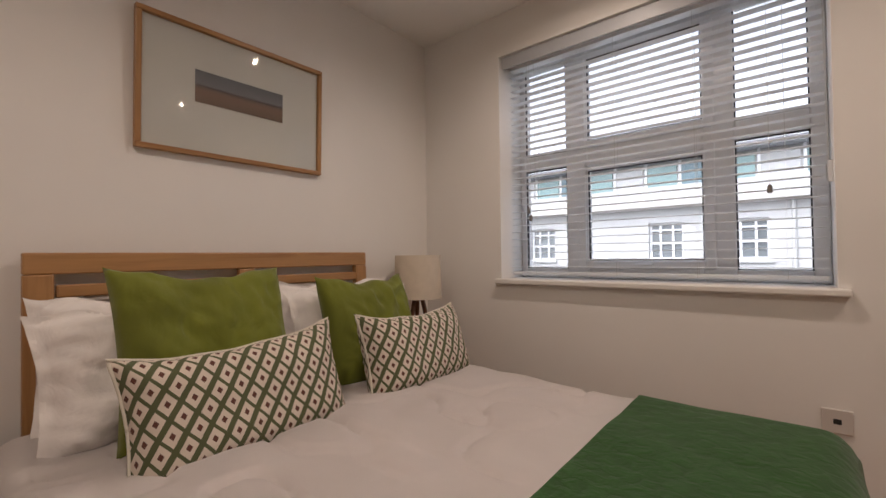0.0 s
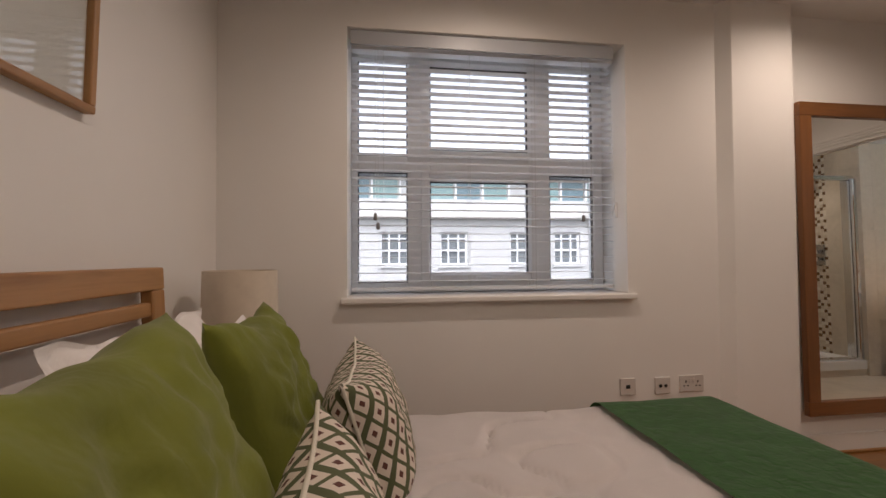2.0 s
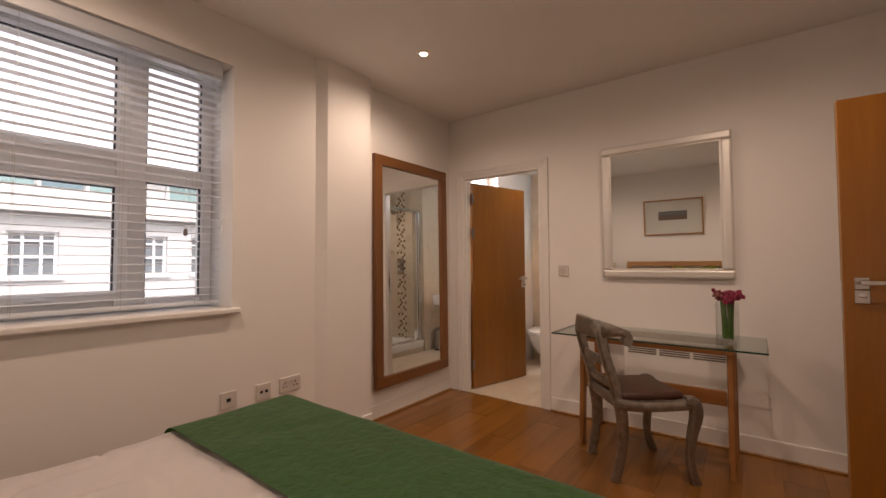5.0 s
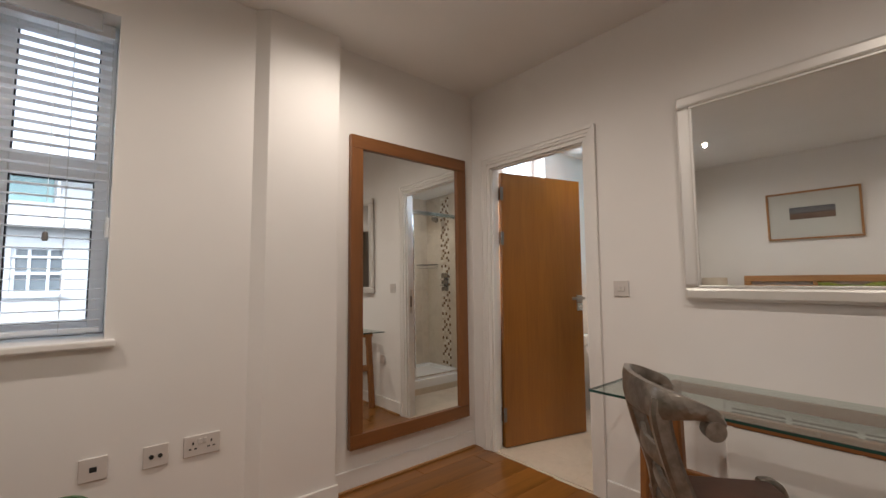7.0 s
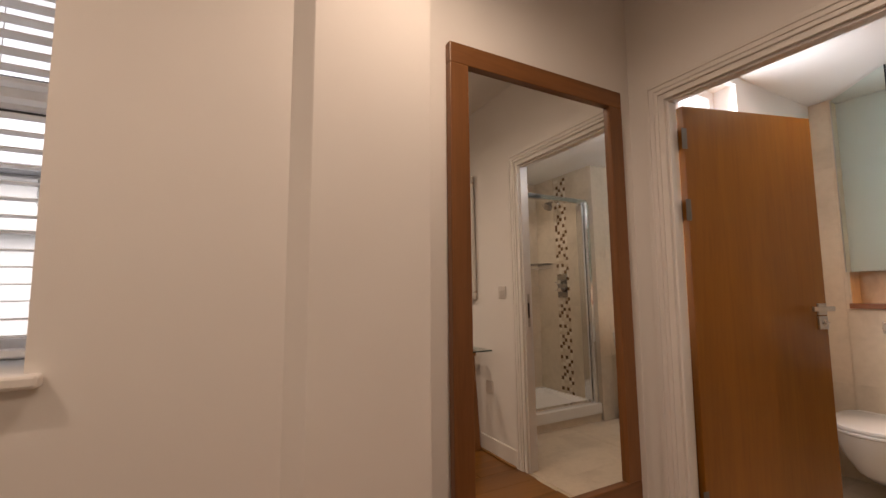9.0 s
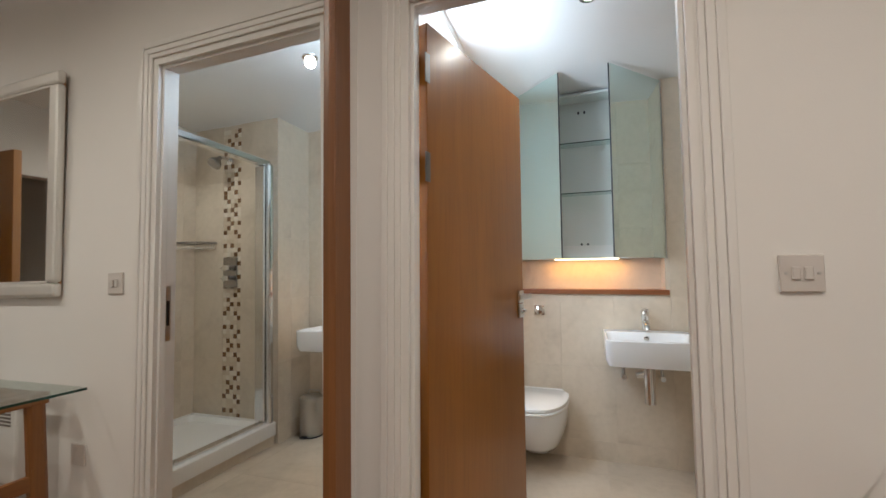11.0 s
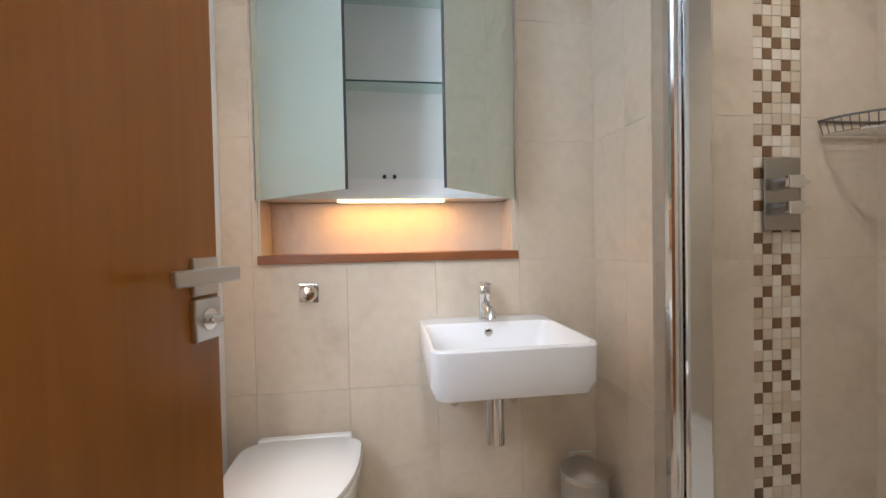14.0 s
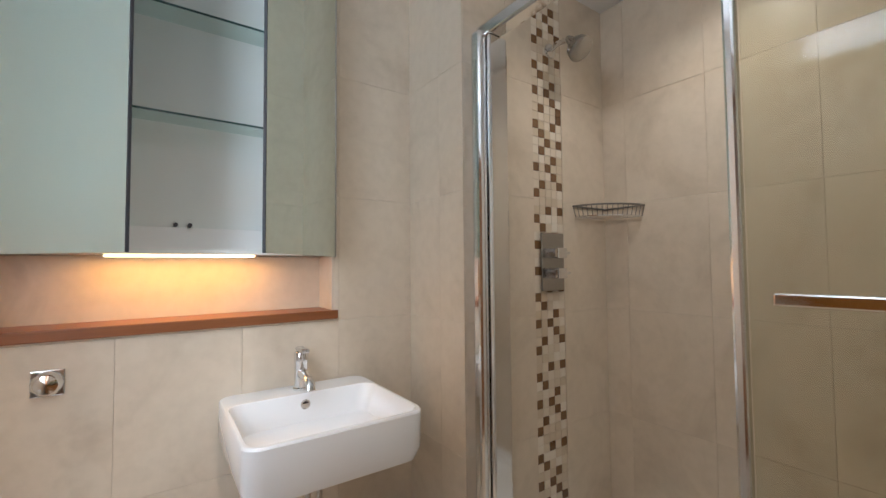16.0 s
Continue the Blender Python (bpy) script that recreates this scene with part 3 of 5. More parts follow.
for zc in (1.525, -1.5, -4.6):
    for c in WINS:
        w = part("window", box(c - 0.5, c + 0.5, 0.2, 0.24, zc - 0.6, zc + 0.6), FAR_GLASS, house, "white framed sash window with dark panes")
        bm = bmesh.new()
        for a, b in ((-0.5, -0.43), (0.43, 0.5), (-0.21, -0.15), (0.15, 0.21)):
            box(c + a, c + b, 0.14, 0.2, zc - 0.6, zc + 0.6, bm=bm)
        for a, b in ((-0.6, -0.52), (0.54, 0.6), (0.33, 0.38), (-0.1, -0.03)):
            box(c - 0.5, c + 0.5, 0.13, 0.2, zc + a, zc + b, bm=bm)
        part("frame", bm, UPVC, w)
        part("sill", box(c - 0.58, c + 0.58, -0.08, 0.2, zc - 0.68, zc - 0.6), RENDERED, w)
part("downpipe", rod((0.98, -0.06, -9), (0.98, -0.06, 2.6), 0.05, seg=8), RENDERED, house, "white downpipe")
part("downpipe", rod((7.5, -0.06, -9), (7.5, -0.06, 2.6), 0.05, seg=8), RENDERED, house, "white downpipe")

# ---- doors ----
def lever(parent, x, side, y0, flip, up=0.0):
    """Flat bar lever over two square plates: on the face at y0, standing out by side, pointing along flip * x."""

    def slab(x0, x1, d0, d1, z0, z1, bevel):
        a, b = sorted((y0 + side * d0, y0 + side * d1))
        return box(x0, x1, a, b, z0 + up, z1 + up, bevel)

    part("latch_plate", slab(x - 0.026, x + 0.026, 0, 0.009, 1.026, 1.082, 0.002), STEEL, parent, "satin chrome square plate")
    bm = rod((x, y0, 1.058 + up), (x, y0 + side * 0.05, 1.058 + up), 0.010)
    xa, xb = sorted((x - flip * 0.014, x + flip * 0.112))
    merge(bm, slab(xa, xb, 0.043, 0.055, 1.047, 1.069, 0.003))
    part("door_handle", bm, STEEL, parent, "satin chrome lever handle")
    q = part("lock_plate", slab(x - 0.027, x + 0.027, 0, 0.010, 0.958, 1.021, 0.002), STEEL, parent, "satin chrome square lock plate")
    part("rose", rod((x, y0, 0.99 + up), (x, y0 + side * 0.013, 0.99 + up), 0.016, seg=24), CHROME, q)
    bm = slab(x - 0.013, x + 0.013, 0.011, 0.028, 0.984, 0.996, 0.004)
    part("thumb_turn", bm, CHROME, q, "chrome thumb turn")


# leaf runs along local x from its hinge, thickness along y
ang = math.degrees(math.atan2(3.209 - 3.433, 4.086 - 3.355)) + 1.5
door = thing("door_1", "orange-brown veneered bathroom door, standing open", "door", (3.369, 3.474, 0.008), ang)
leaf = part("leaf", box(0.002, 0.762, -0.042, -0.002, 0.0, 2.02, 0.002, 1), VENEER, door, "flat orange-brown veneered door leaf")
part("lipping", box(0.7615, 0.7635, -0.040, -0.004, 0.002, 2.018), VENEER_EDGE, door, "pale wooden door edge")
lever(door, 0.727, -1, -0.042, -1)
lever(door, 0.727, 1, -0.002, -1)
part("latch", box(0.763, 0.7655, -0.034, -0.010, 0.93, 1.12, 0.001), STEEL, door)
for z in (0.23, 1.52, 1.86):
    bm = rod((-0.008, -0.006, z - 0.05), (-0.008, -0.006, z + 0.05), 0.0075)
    box(-0.012, -0.003, -0.046, -0.043, z - 0.05, z + 0.05, bm=bm)
    box(0.0, 0.016, -0.0445, -0.0425, z - 0.05, z + 0.05, bm=bm)
    for k in (-0.034, -0.012, 0.012, 0.034):
        rod((-0.008, -0.006, z + k - 0.002), (-0.008, -0.006, z + k + 0.002), 0.0095, bm=bm)
    part("hinge", bm, DARK_METAL, door, "steel butt hinge")

entry = thing("door_2", "orange-brown veneered entrance door, standing open into the bedroom", "door", (2.82, 0.06, 0.008), 93)
part("leaf", box(0.0, 0.80, 0.0, 0.044, 0.0, 2.03, 0.002, 1), VENEER, entry, "flat orange-brown veneered door leaf")
part("lipping", box(0.7995, 0.8025, 0.002, 0.042, 0.002, 2.028), VENEER_EDGE, entry, "pale wooden door edge")
lever(entry, 0.735, 1, 0.044, -1, 0.06)
part("latch", box(0.802, 0.805, 0.01, 0.034, 0.93, 1.12, 0.001), STEEL, entry)

# ---- mirrors and picture ----
def framed(name, label, category, w, h, t, d, m, mats, bevel=0.004):
    ob = thing(name, label, category)
    ob.matrix_world = m
    for b, mt in zip(frame_box(w, h, t, d, bevel=bevel), mats):
        part("frame_bar", b, mt, ob)
    return ob


# the tall mirror on the niche wall; front faces -y
tall = framed("standing_mirror", "tall wall mirror in a broad brown oak frame", "mirror", 0.95, 1.878, 0.083, 0.036, pose(2.674, NICHE_Y - 0.011, 1.178, -0.6), (FRAME_Y, FRAME_Y, FRAME_Z, FRAME_Z))
part("glass", box(-0.394, 0.394, -0.016, -0.008, -0.858, 0.858), MIRROR, tall, "mirror glass")
part("back", box(-0.46, 0.46, -0.008, 0.0, -0.92, 0.92), OAK_X, tall)

# the silver mirror on the east wall; local -y points to -x
sm = framed("silver_mirror", "large rectangular mirror in a broad silver frame", "mirror", 0.838, 1.0, 0.062, 0.034, pose(X1 - 0.010, 1.726, 1.614, 0, 0, -90) @ pose(0, 0, 0, 0.6), (SILVER,) * 4, 0.014)
part("glass", box(-0.36, 0.36, -0.022, -0.012, -0.44, 0.44), MIRROR, sm, "mirror glass")
part("inner_edge", (lambda bs: merge(merge(merge(bs[0], bs[1]), bs[2]), bs[3]))(frame_box(0.72, 0.88, 0.012, 0.028, bevel=0.003)), SILVER, sm)
part("back", box(-0.41, 0.41, -0.01, 0.0, -0.49, 0.49), OAK_X, sm)

pic = framed("picture", "small grey and brown seascape print in a thin oak frame", "picture", 0.858, 0.577, 0.022, 0.032, pose(X0 + 0.010, 2.263, 1.876, 0, 0, 90) @ pose(0, 0, 0, 1.7), (OAK_X, OAK_X, OAK_Z, OAK_Z))
part("mount", box(-0.41, 0.41, -0.012, -0.004, -0.27, 0.27), PRINT_WHITE, pic, "off-white card mount")
pr = part("print", box(-0.206, 0.206, -0.0015, 0.0, -0.072, 0.072), SEA, pic, "seascape print")
pr.location = (0.0, -0.0125, 0.026)
g = part("glazing", box(-0.407, 0.407, -0.02, -0.018, -0.266, 0.266), GLASS, pic, "clear picture glass")

# ---- bed ----
bed = thing("bed", "double bed with an oak frame and slatted headboard", "bed")
part("side_rail", box(-1.0, 1.02, 1.50, 1.53, 0.18, 0.34, 0.006), OAK_X, bed)
part("side_rail", box(-1.0, 1.02, 2.89, 2.92, 0.18, 0.34, 0.006), OAK_X, bed)
part("foot_rail", box(0.99, 1.02, 1.53, 2.89, 0.18, 0.34, 0.006), OAK_Y, bed)
for x in (-0.98, 0.95):
    for y in (1.51, 2.85):
        part("leg", box(x, x + 0.06, y, y + 0.06, 0.0, 0.3, 0.006), OAK_Z, bed)
part("mattress", box(-0.99, 1.0, 1.51, 2.91, 0.26, 0.52, 0.05, 4), COTTON, bed, "white mattress")


def slanted(y0, y1, z0, z1, w=0.02, bevel=0.006):
    """A headboard bar that leans back with height."""
    b = box(-w, w, y0, y1, z0, z1, bevel)
    for v in b.verts:
        v.co.x += -1.0 - 0.05 * (v.co.z - 0.5)
    return b


part("headboard_top_rail", slanted(1.515, 2.965, 1.083, 1.158), OAK_Y, bed, "oak rail with open grain")
part("headboard_rail", slanted(1.60, 2.895, 1.0, 1.045, 0.013), OAK_Y, bed)
part("headboard_rail", slanted(1.60, 2.895, 0.80, 0.86, 0.013), OAK_Y, bed)
part("headboard_rail", slanted(1.60, 2.895, 0.62, 0.68, 0.013), OAK_Y, bed)
part("headboard_post", slanted(1.515, 1.595, 0.0, 1.083), OAK_Z, bed)
part("headboard_post", slanted(2.89, 2.965, 0.0, 1.083), OAK_Z, bed)
part("headboard_post", slanted(2.222, 2.297, 0.3, 1.083, 0.017), OAK_Z, bed)


def drape(x0, x1, y0, y1, z, drop, thick, nx, ny, amp, seed, ends=(0, 1), rounding=0.06, crease=None):
    """A cover that lies on the bed and hangs over its sides and, where asked, its ends."""
    dx0, dx1 = (drop if ends[0] else 0), (drop if ends[1] else 0)
    U = np.linspace(x0 - dx0, x1 + dx1, nx)
    V = np.linspace(y0 - drop, y1 + drop, ny)
    bm = bmesh.new()

    def fold(s, a, b):
        over = max(a - s, s - b, 0.0)
        at = min(max(s, a), b)
        sgn = -1 if s < a else 1
        q = rounding * math.pi / 2
        if over <= 0:
            return at, 0.0
        if over < q:
            th = over / rounding
            return at + sgn * rounding * math.sin(th), rounding * (1 - math.cos(th))
        return at + sgn * (rounding + 0.05 * (over - q)), rounding + over - q

    rows = []
    for u in U:
        row = []
        for v in V:
            x, fx = fold(u, x0, x1)
            y, fy = fold(v, y0, y1)
            low = max(fx, fy) + 0.3 * min(fx, fy)
            n = noise.noise((u * 3.1 + seed, v * 3.3, 0.3)) + 0.5 * noise.noise((u * 8 + seed, v * 7, 1.7))
            ridge = abs(noise.noise((u * 2.2 + v * 1.5 + seed, v * 2.0 - u, 4.2)))
            zz = z - low + amp * n - amp * 1.2 * max(0, 0.25 - ridge) * 4 * 0.5
            if crease:
                zz += crease(x, y)
            if fy > 0.07:
                y += 0.018 * math.sin(u * 21 + seed + 2 * noise.noise((u * 3, 0, seed))) * min(1, fy * 4) * (1 if v > y1 else -1)
            if fx > 0.07:
                x += 0.016 * math.sin(v * 19 + seed) * min(1, fx * 4) * (1 if u > x1 else -1)
            row.append(bm.verts.new((x, y, zz)))
        rows.append(row)
    for a, b in zip(rows, rows[1:]):
        for j in range(ny - 1):
            bm.faces.new((a[j], b[j], b[j + 1], a[j + 1]))
    bmesh.ops.solidify(bm, geom=bm.faces[:], thickness=thick)
    return bm


duvet = part("duvet", drape(-0.86, 0.95, 1.50, 2.905, 0.624, 0.30, 0.018, 150, 150, 0.010, 3.0, (0, 1), 0.07, lambda x, y: -0.03 * max(0, min(1, (-0.25 - x) / 0.35)) - 0.26 * max(0, 0.10 - abs(noise.noise((x * 3.2 + y * 2.5, y * 4.5 - x * 2, 2.4)))) * math.exp(-((x - 0.05) / 0.4) ** 2) - 0.006 * math.exp(-((y - 2.16 - 0.02 * math.sin(5 * x)) / 0.012) ** 2)), SHEET)
smooth(tagged(duvet, "white cotton duvet, softly creased, on the bed", "duvet"), 60)
throw = part("throw_blanket", drape(0.525, 0.975, 1.49, 2.895, 0.641, 0.22, 0.006, 80, 190, 0.005, 8.0, (0, 1), 0.095), WOOL)
smooth(tagged(throw, "green felted wool throw across the foot of the bed", "blanket"), 60)


def cushion(name, w, h, d, m, material, label, category, group, seed=0.0, ear=0.035, piping=None, n=30, wrinkle=0.008, flange=0.0):
    """A stuffed cushion: width along x, height along z, fat along y."""
    ob = thing(name, label, category, group=group)
    ob.matrix_world = m
    bm = bmesh.new()
    grid = {}

    def place(i, j, s):
        u, v = 2 * i / n - 1, 2 * j / n - 1
        x = w / 2 * u * (1 - 0.07 * (1 - v * v) * u * u)
        z = h / 2 * v * (1 - 0.09 * (1 - u * u) * v * v)
        fu, fv = min(1, abs(u) / (1 - flange)), min(1, abs(v) / (1 - flange))
        t = max(0.02 if flange else 0, (1 - fu ** 4) ** 0.55 * (1 - fv ** 4) ** 0.55)
        y = s * d / 2 * t
        edge = 1 - max(abs(u), abs(v)) ** 6
        k = noise.noise((u * 2.3 + seed, v * 2.1, s * 2.0 + seed)) + 0.6 * noise.noise((u * 5 + seed, v * 2.5, s + 3))
        y += s * wrinkle * (k + 0.5 * noise.noise((u * 9 + v * 3 + seed, v * 5 - u * 2, s * 3.0))) * edge
        if flange:
            y += 0.02 * noise.noise((u * 3 + seed, v * 4, 5.5)) * max(abs(u), abs(v)) ** 4 + s * wrinkle * 0.7 * noise.noise((u * 7 + v * 4 + seed, v * 6, s)) * edge
            z += 0.012 * noise.noise((u * 4 + seed, v * 3, 9)) * max(abs(u), abs(v)) ** 2
        z += wrinkle * 0.8 * noise.noise((u * 2.5 + seed, 7, v)) * abs(v)
        # the top sags between the ears
        if v > 0:
            z -= 0.02 * v * v * (1 - u * u)
        # the filling sinks
        y += s * 0.10 * d * (-v) * edge * 0.5
        return (x, y, z)

    for s in (-1, 1):
        for i in range(n + 1):
            for j in range(n + 1):
                if s == 1 and (i in (0, n) or j in (0, n)):
                    grid[s, i, j] = grid[-1, i, j]
                else:
                    grid[s, i, j] = bm.verts.new(place(i, j, s))
    # cloth lengths from the middle outwards, for the print
    across, upward, mid = {}, {}, n // 2
    for s in (-1, 1):
        for k in range(n + 1):
            across[s, mid, k] = upward[s, k, mid] = 0.0
            for step in (1, -1):
                i = mid + step
                while 0 <= i <= n:
                    across[s, i, k] = across[s, i - step, k] + step * (grid[s, i, k].co - grid[s, i - step, k].co).length
                    upward[s, k, i] = upward[s, k, i - step] + step * (grid[s, k, i].co - grid[s, k, i - step].co).length
                    i += step
    uv = bm.loops.layers.uv.new("cloth")
    for s in (-1, 1):
        for i in range(n):
            for j in range(n):
                keys = [(s, i, j), (s, i + 1, j), (s, i + 1, j + 1), (s, i, j + 1)]
                f = (grid[s, i, j], grid[s, i + 1, j], grid[s, i + 1, j + 1], grid[s, i, j + 1])
                face = bm.faces.new(f if s == -1 else f[::-1])
                for loop, key in zip(face.loops, keys if s == -1 else keys[::-1]):
                    loop[uv].uv = (across[key], upward[key])
    rim = [(i, 0) for i in range(n)] + [(n, j) for j in range(n)] + [(n - i, n) for i in range(n)] + [(0, n - j) for j in range(n)]
    path = [grid[-1, i, j].co.copy() for i, j in rim]
    body = smooth(part("cover", bm, material, ob), 80)
    if piping:
        pb = sweep(path + path[:1], [(0.004, 0.004)])
        smooth(part("piping", pb, piping, ob, "cream corded piping"), 80)
    return ob


def leaning(x, y, z, lean, turn=0.0, roll=0.0):
    """Cushion pose: faces +x, leans back to -x by lean degrees."""
    return pose(x, y, z) @ pose(0, 0, 0, 0, 0, 90 + turn) @ pose(0, 0, 0, -lean, 0, 0) @ pose(0, 0, 0, 0, roll, 0)


for y, s in ((1.87, 1.0), (2.67, 4.0)):
    cushion("pillow", 0.72, 0.48, 0.17, leaning(-0.865, y, 0.79, 14, 0), COTTON, "white cotton pillow propped against the headboard", "pillow", "pillows on the bed", s, wrinkle=0.02, flange=0.09, n=40)
for y, s, r in ((1.87, 7.0, -2), (2.675, 9.0, 2)):
    cushion("pillow", 0.74, 0.47, 0.21, leaning(-0.71, y, 0.77, 20, 0, r), COTTON, "crumpled white cotton pillow leaning in the front row", "pillow", "pillows on the bed", s, wrinkle=0.026, flange=0.09, n=40)
cushion("cushion", 0.55, 0.55, 0.19, leaning(-0.535, 1.925, 0.845, 19, 2, 1), VELVET, "plain olive-green square cushion", "cushion", "green cushions on the bed", 2.0, wrinkle=0.022, n=44)
cushion("cushion", 0.53, 0.52, 0.18, leaning(-0.575, 2.645, 0.80, 19, 3, 1), VELVET, "plain olive-green square cushion", "cushion", "green cushions on the bed", 5.0, wrinkle=0.022, n=44)
cushion("cushion", 0.66, 0.36, 0.18, leaning(-0.32, 1.95, 0.718, 17, 2, -2), PRINT, "oblong cushion with a green and cream diamond print", "cushion", "printed cushions on the bed", 3.0, piping=PIPING)
cushion("cushion", 0.61, 0.35, 0.21, leaning(-0.312, 2.675, 0.73, 17, 2, 1), PRINT, "oblong cushion with a green and cream diamond print", "cushion", "printed cushions on the bed", 6.0, piping=PIPING)

# bedside tables and lamp
def bedside(x, y, group):
    ob = thing("bedside_table", "small oak bedside table beside the bed", "bedside table", (x, y, 0), group=group)
    part("top", box(-0.2, 0.2, -0.2, 0.2, 0.52, 0.545, 0.004), OAK_Y, ob)
    part("body", box(-0.19, 0.185, -0.19, 0.19, 0.30, 0.52, 0.003), OAK_Y, ob)
    dr = part("drawer", box(0.186, 0.2, -0.18, 0.18, 0.32, 0.505, 0.003), OAK_Y, ob)
    part("knob", lathe([(0.006, 0), (0.014, 0.012), (0.008, 0.02)], 16), OAK_Y, dr).matrix_local = pose(0.2, 0, 0.41, 0, 90, 0)
    for a in (-0.18, 0.15):
        for b in (-0.18, 0.15):
            part("leg", box(a, a + 0.03, b, b + 0.03, 0, 0.3, 0.003), OAK_Z, ob)
    return ob


bedside(-0.84, 3.24, "bedside tables")
bedside(-0.86, 1.235, "bedside tables")
lampo = thing("table_lamp", "table lamp with a cream drum shade on a dark wooden tripod", "lamp", (-0.86, 3.255, 0.545))
sh = lathe([(0.148, 0.325), (0.142, 0.592)], 40)
bmesh.ops.delete(sh, geom=[f for f in sh.faces if len(f.verts) > 4], context="FACES_ONLY")
bmesh.ops.solidify(sh, geom=sh.faces[:], thickness=0.003)
smooth(part("shade", sh, SHADE, lampo, "cream linen drum shade"))
for k in range(3):
    a = k * 2.094 + 0.4
    part("leg", sweep([(0.018 * math.cos(a), 0.018 * math.sin(a), 0.36), (0.10 * math.cos(a), 0.10 * math.sin(a), 0.0)], [(0.012, 0.012)]), WALNUT, lampo)
part("hub", rod((0, 0, 0.31), (0, 0, 0.40), 0.03), WALNUT, lampo)
smooth(part("bulb", lathe([(0.012, 0.40), (0.03, 0.45), (0.022, 0.49), (0.004, 0.50)], 16), ACRYLIC, lampo))

# ---- desk, chair and what stands there ----
desk = thing("desk", "glass-topped desk on two wooden trestles", "desk")
top = part("glass_top", box(2.68, 3.235, 1.16, 2.345, 0.738, 0.748), DESK_GLASS, desk, "clear glass top")
bm = box(2.677, 2.680, 1.157, 2.348, 0.738, 0.748)
box(2.68, 3.235, 1.157, 1.16, 0.738, 0.748, bm=bm)
box(2.68, 3.235, 2.345, 2.348, 0.738, 0.748, bm=bm)
top.visible_shadow = False
part("glass_edge", bm, GLASS_EDGE, desk, "dark green polished edge")
for y in (1.33, 2.18):
    part("trestle_bar", box(2.80, 3.19, y - 0.02, y + 0.02, 0.69, 0.736, 0.004), DESK_X, desk)
    for xa, xb in ((2.84, 2.79), (3.15, 3.19)):
        part("leg", sweep([(xa, y, 0.70), (xb, y, 0.0)], [(0.018, 0.03)]), DESK_Z, desk)
    part("cross_bar", box(2.815, 3.175, y - 0.012, y + 0.012, 0.36, 0.42, 0.004), DESK_X, desk)
part("stretcher", box(2.80, 2.825, 1.352, 2.158, 0.40, 0.485, 0.004), DESK_Y, desk, "red-brown stretcher board")
part("front_rail", box(2.795, 2.82, 1.352, 2.158, 0.69, 0.734, 0.004), DESK_Y, desk)
part("rear_rail", box(3.16, 3.185, 1.352, 2.158, 0.69, 0.734, 0.004), DESK_Y, desk)

SLOT_SHADE = mat("heater_slot_shade", (0.16, 0.14, 0.125), 0.6)
heater = thing("wall_heater", "white slim panel heater with a louvred top", "heater", (X1, 1.67, 0))
part("body", box(-0.075, -0.012, -0.33, 0.33, 0.33, 0.68, 0.012), ACRYLIC, heater)
part("bracket", box(-0.012, 0.0, -0.2, 0.2, 0.4, 0.6), ACRYLIC, heater)
# dark strips on the closed front stand in for shade between white louvres
bm = bmesh.new()
for a in (-0.30, -0.095, 0.11):
    for k in range(6):
        box(-0.0775, -0.0755, a, a + 0.185, 0.575 + k * 0.015, 0.583 + k * 0.015, bm=bm)
part("louvre", bm, SLOT_SHADE, heater, "louvre slots, their shade given as dark strips")

def bent(points, sections, steps=5, across=None):
    """A rounded bar through points on a smooth curve, its half-width and half-height given at each point."""
    path, sizes = [], []
    for i in range(len(points) - 1):
        quad = [Vector(points[min(max(i + k, 0), len(points) - 1)]) for k in (-1, 0, 1, 2)]
        for k in range(steps):
            u = k / steps
            path.append(0.5 * (2 * quad[1] + (quad[2] - quad[0]) * u + (2 * quad[0] - 5 * quad[1] + 4 * quad[2] - quad[3]) * u * u + (3 * quad[1] - quad[0] - 3 * quad[2] + quad[3]) * u ** 3))
            sizes.append(tuple(p + (q - p) * u for p, q in zip(sections[i], sections[i + 1])))
    path.append(Vector(points[-1]))
    sizes.append(sections[-1])
    return sweep(path, sizes, True, across)


chair = thing("chair", "carved pewter-clad chair with scrolled back and brown leather seat", "chair", (2.645, 1.808, 0), -141)
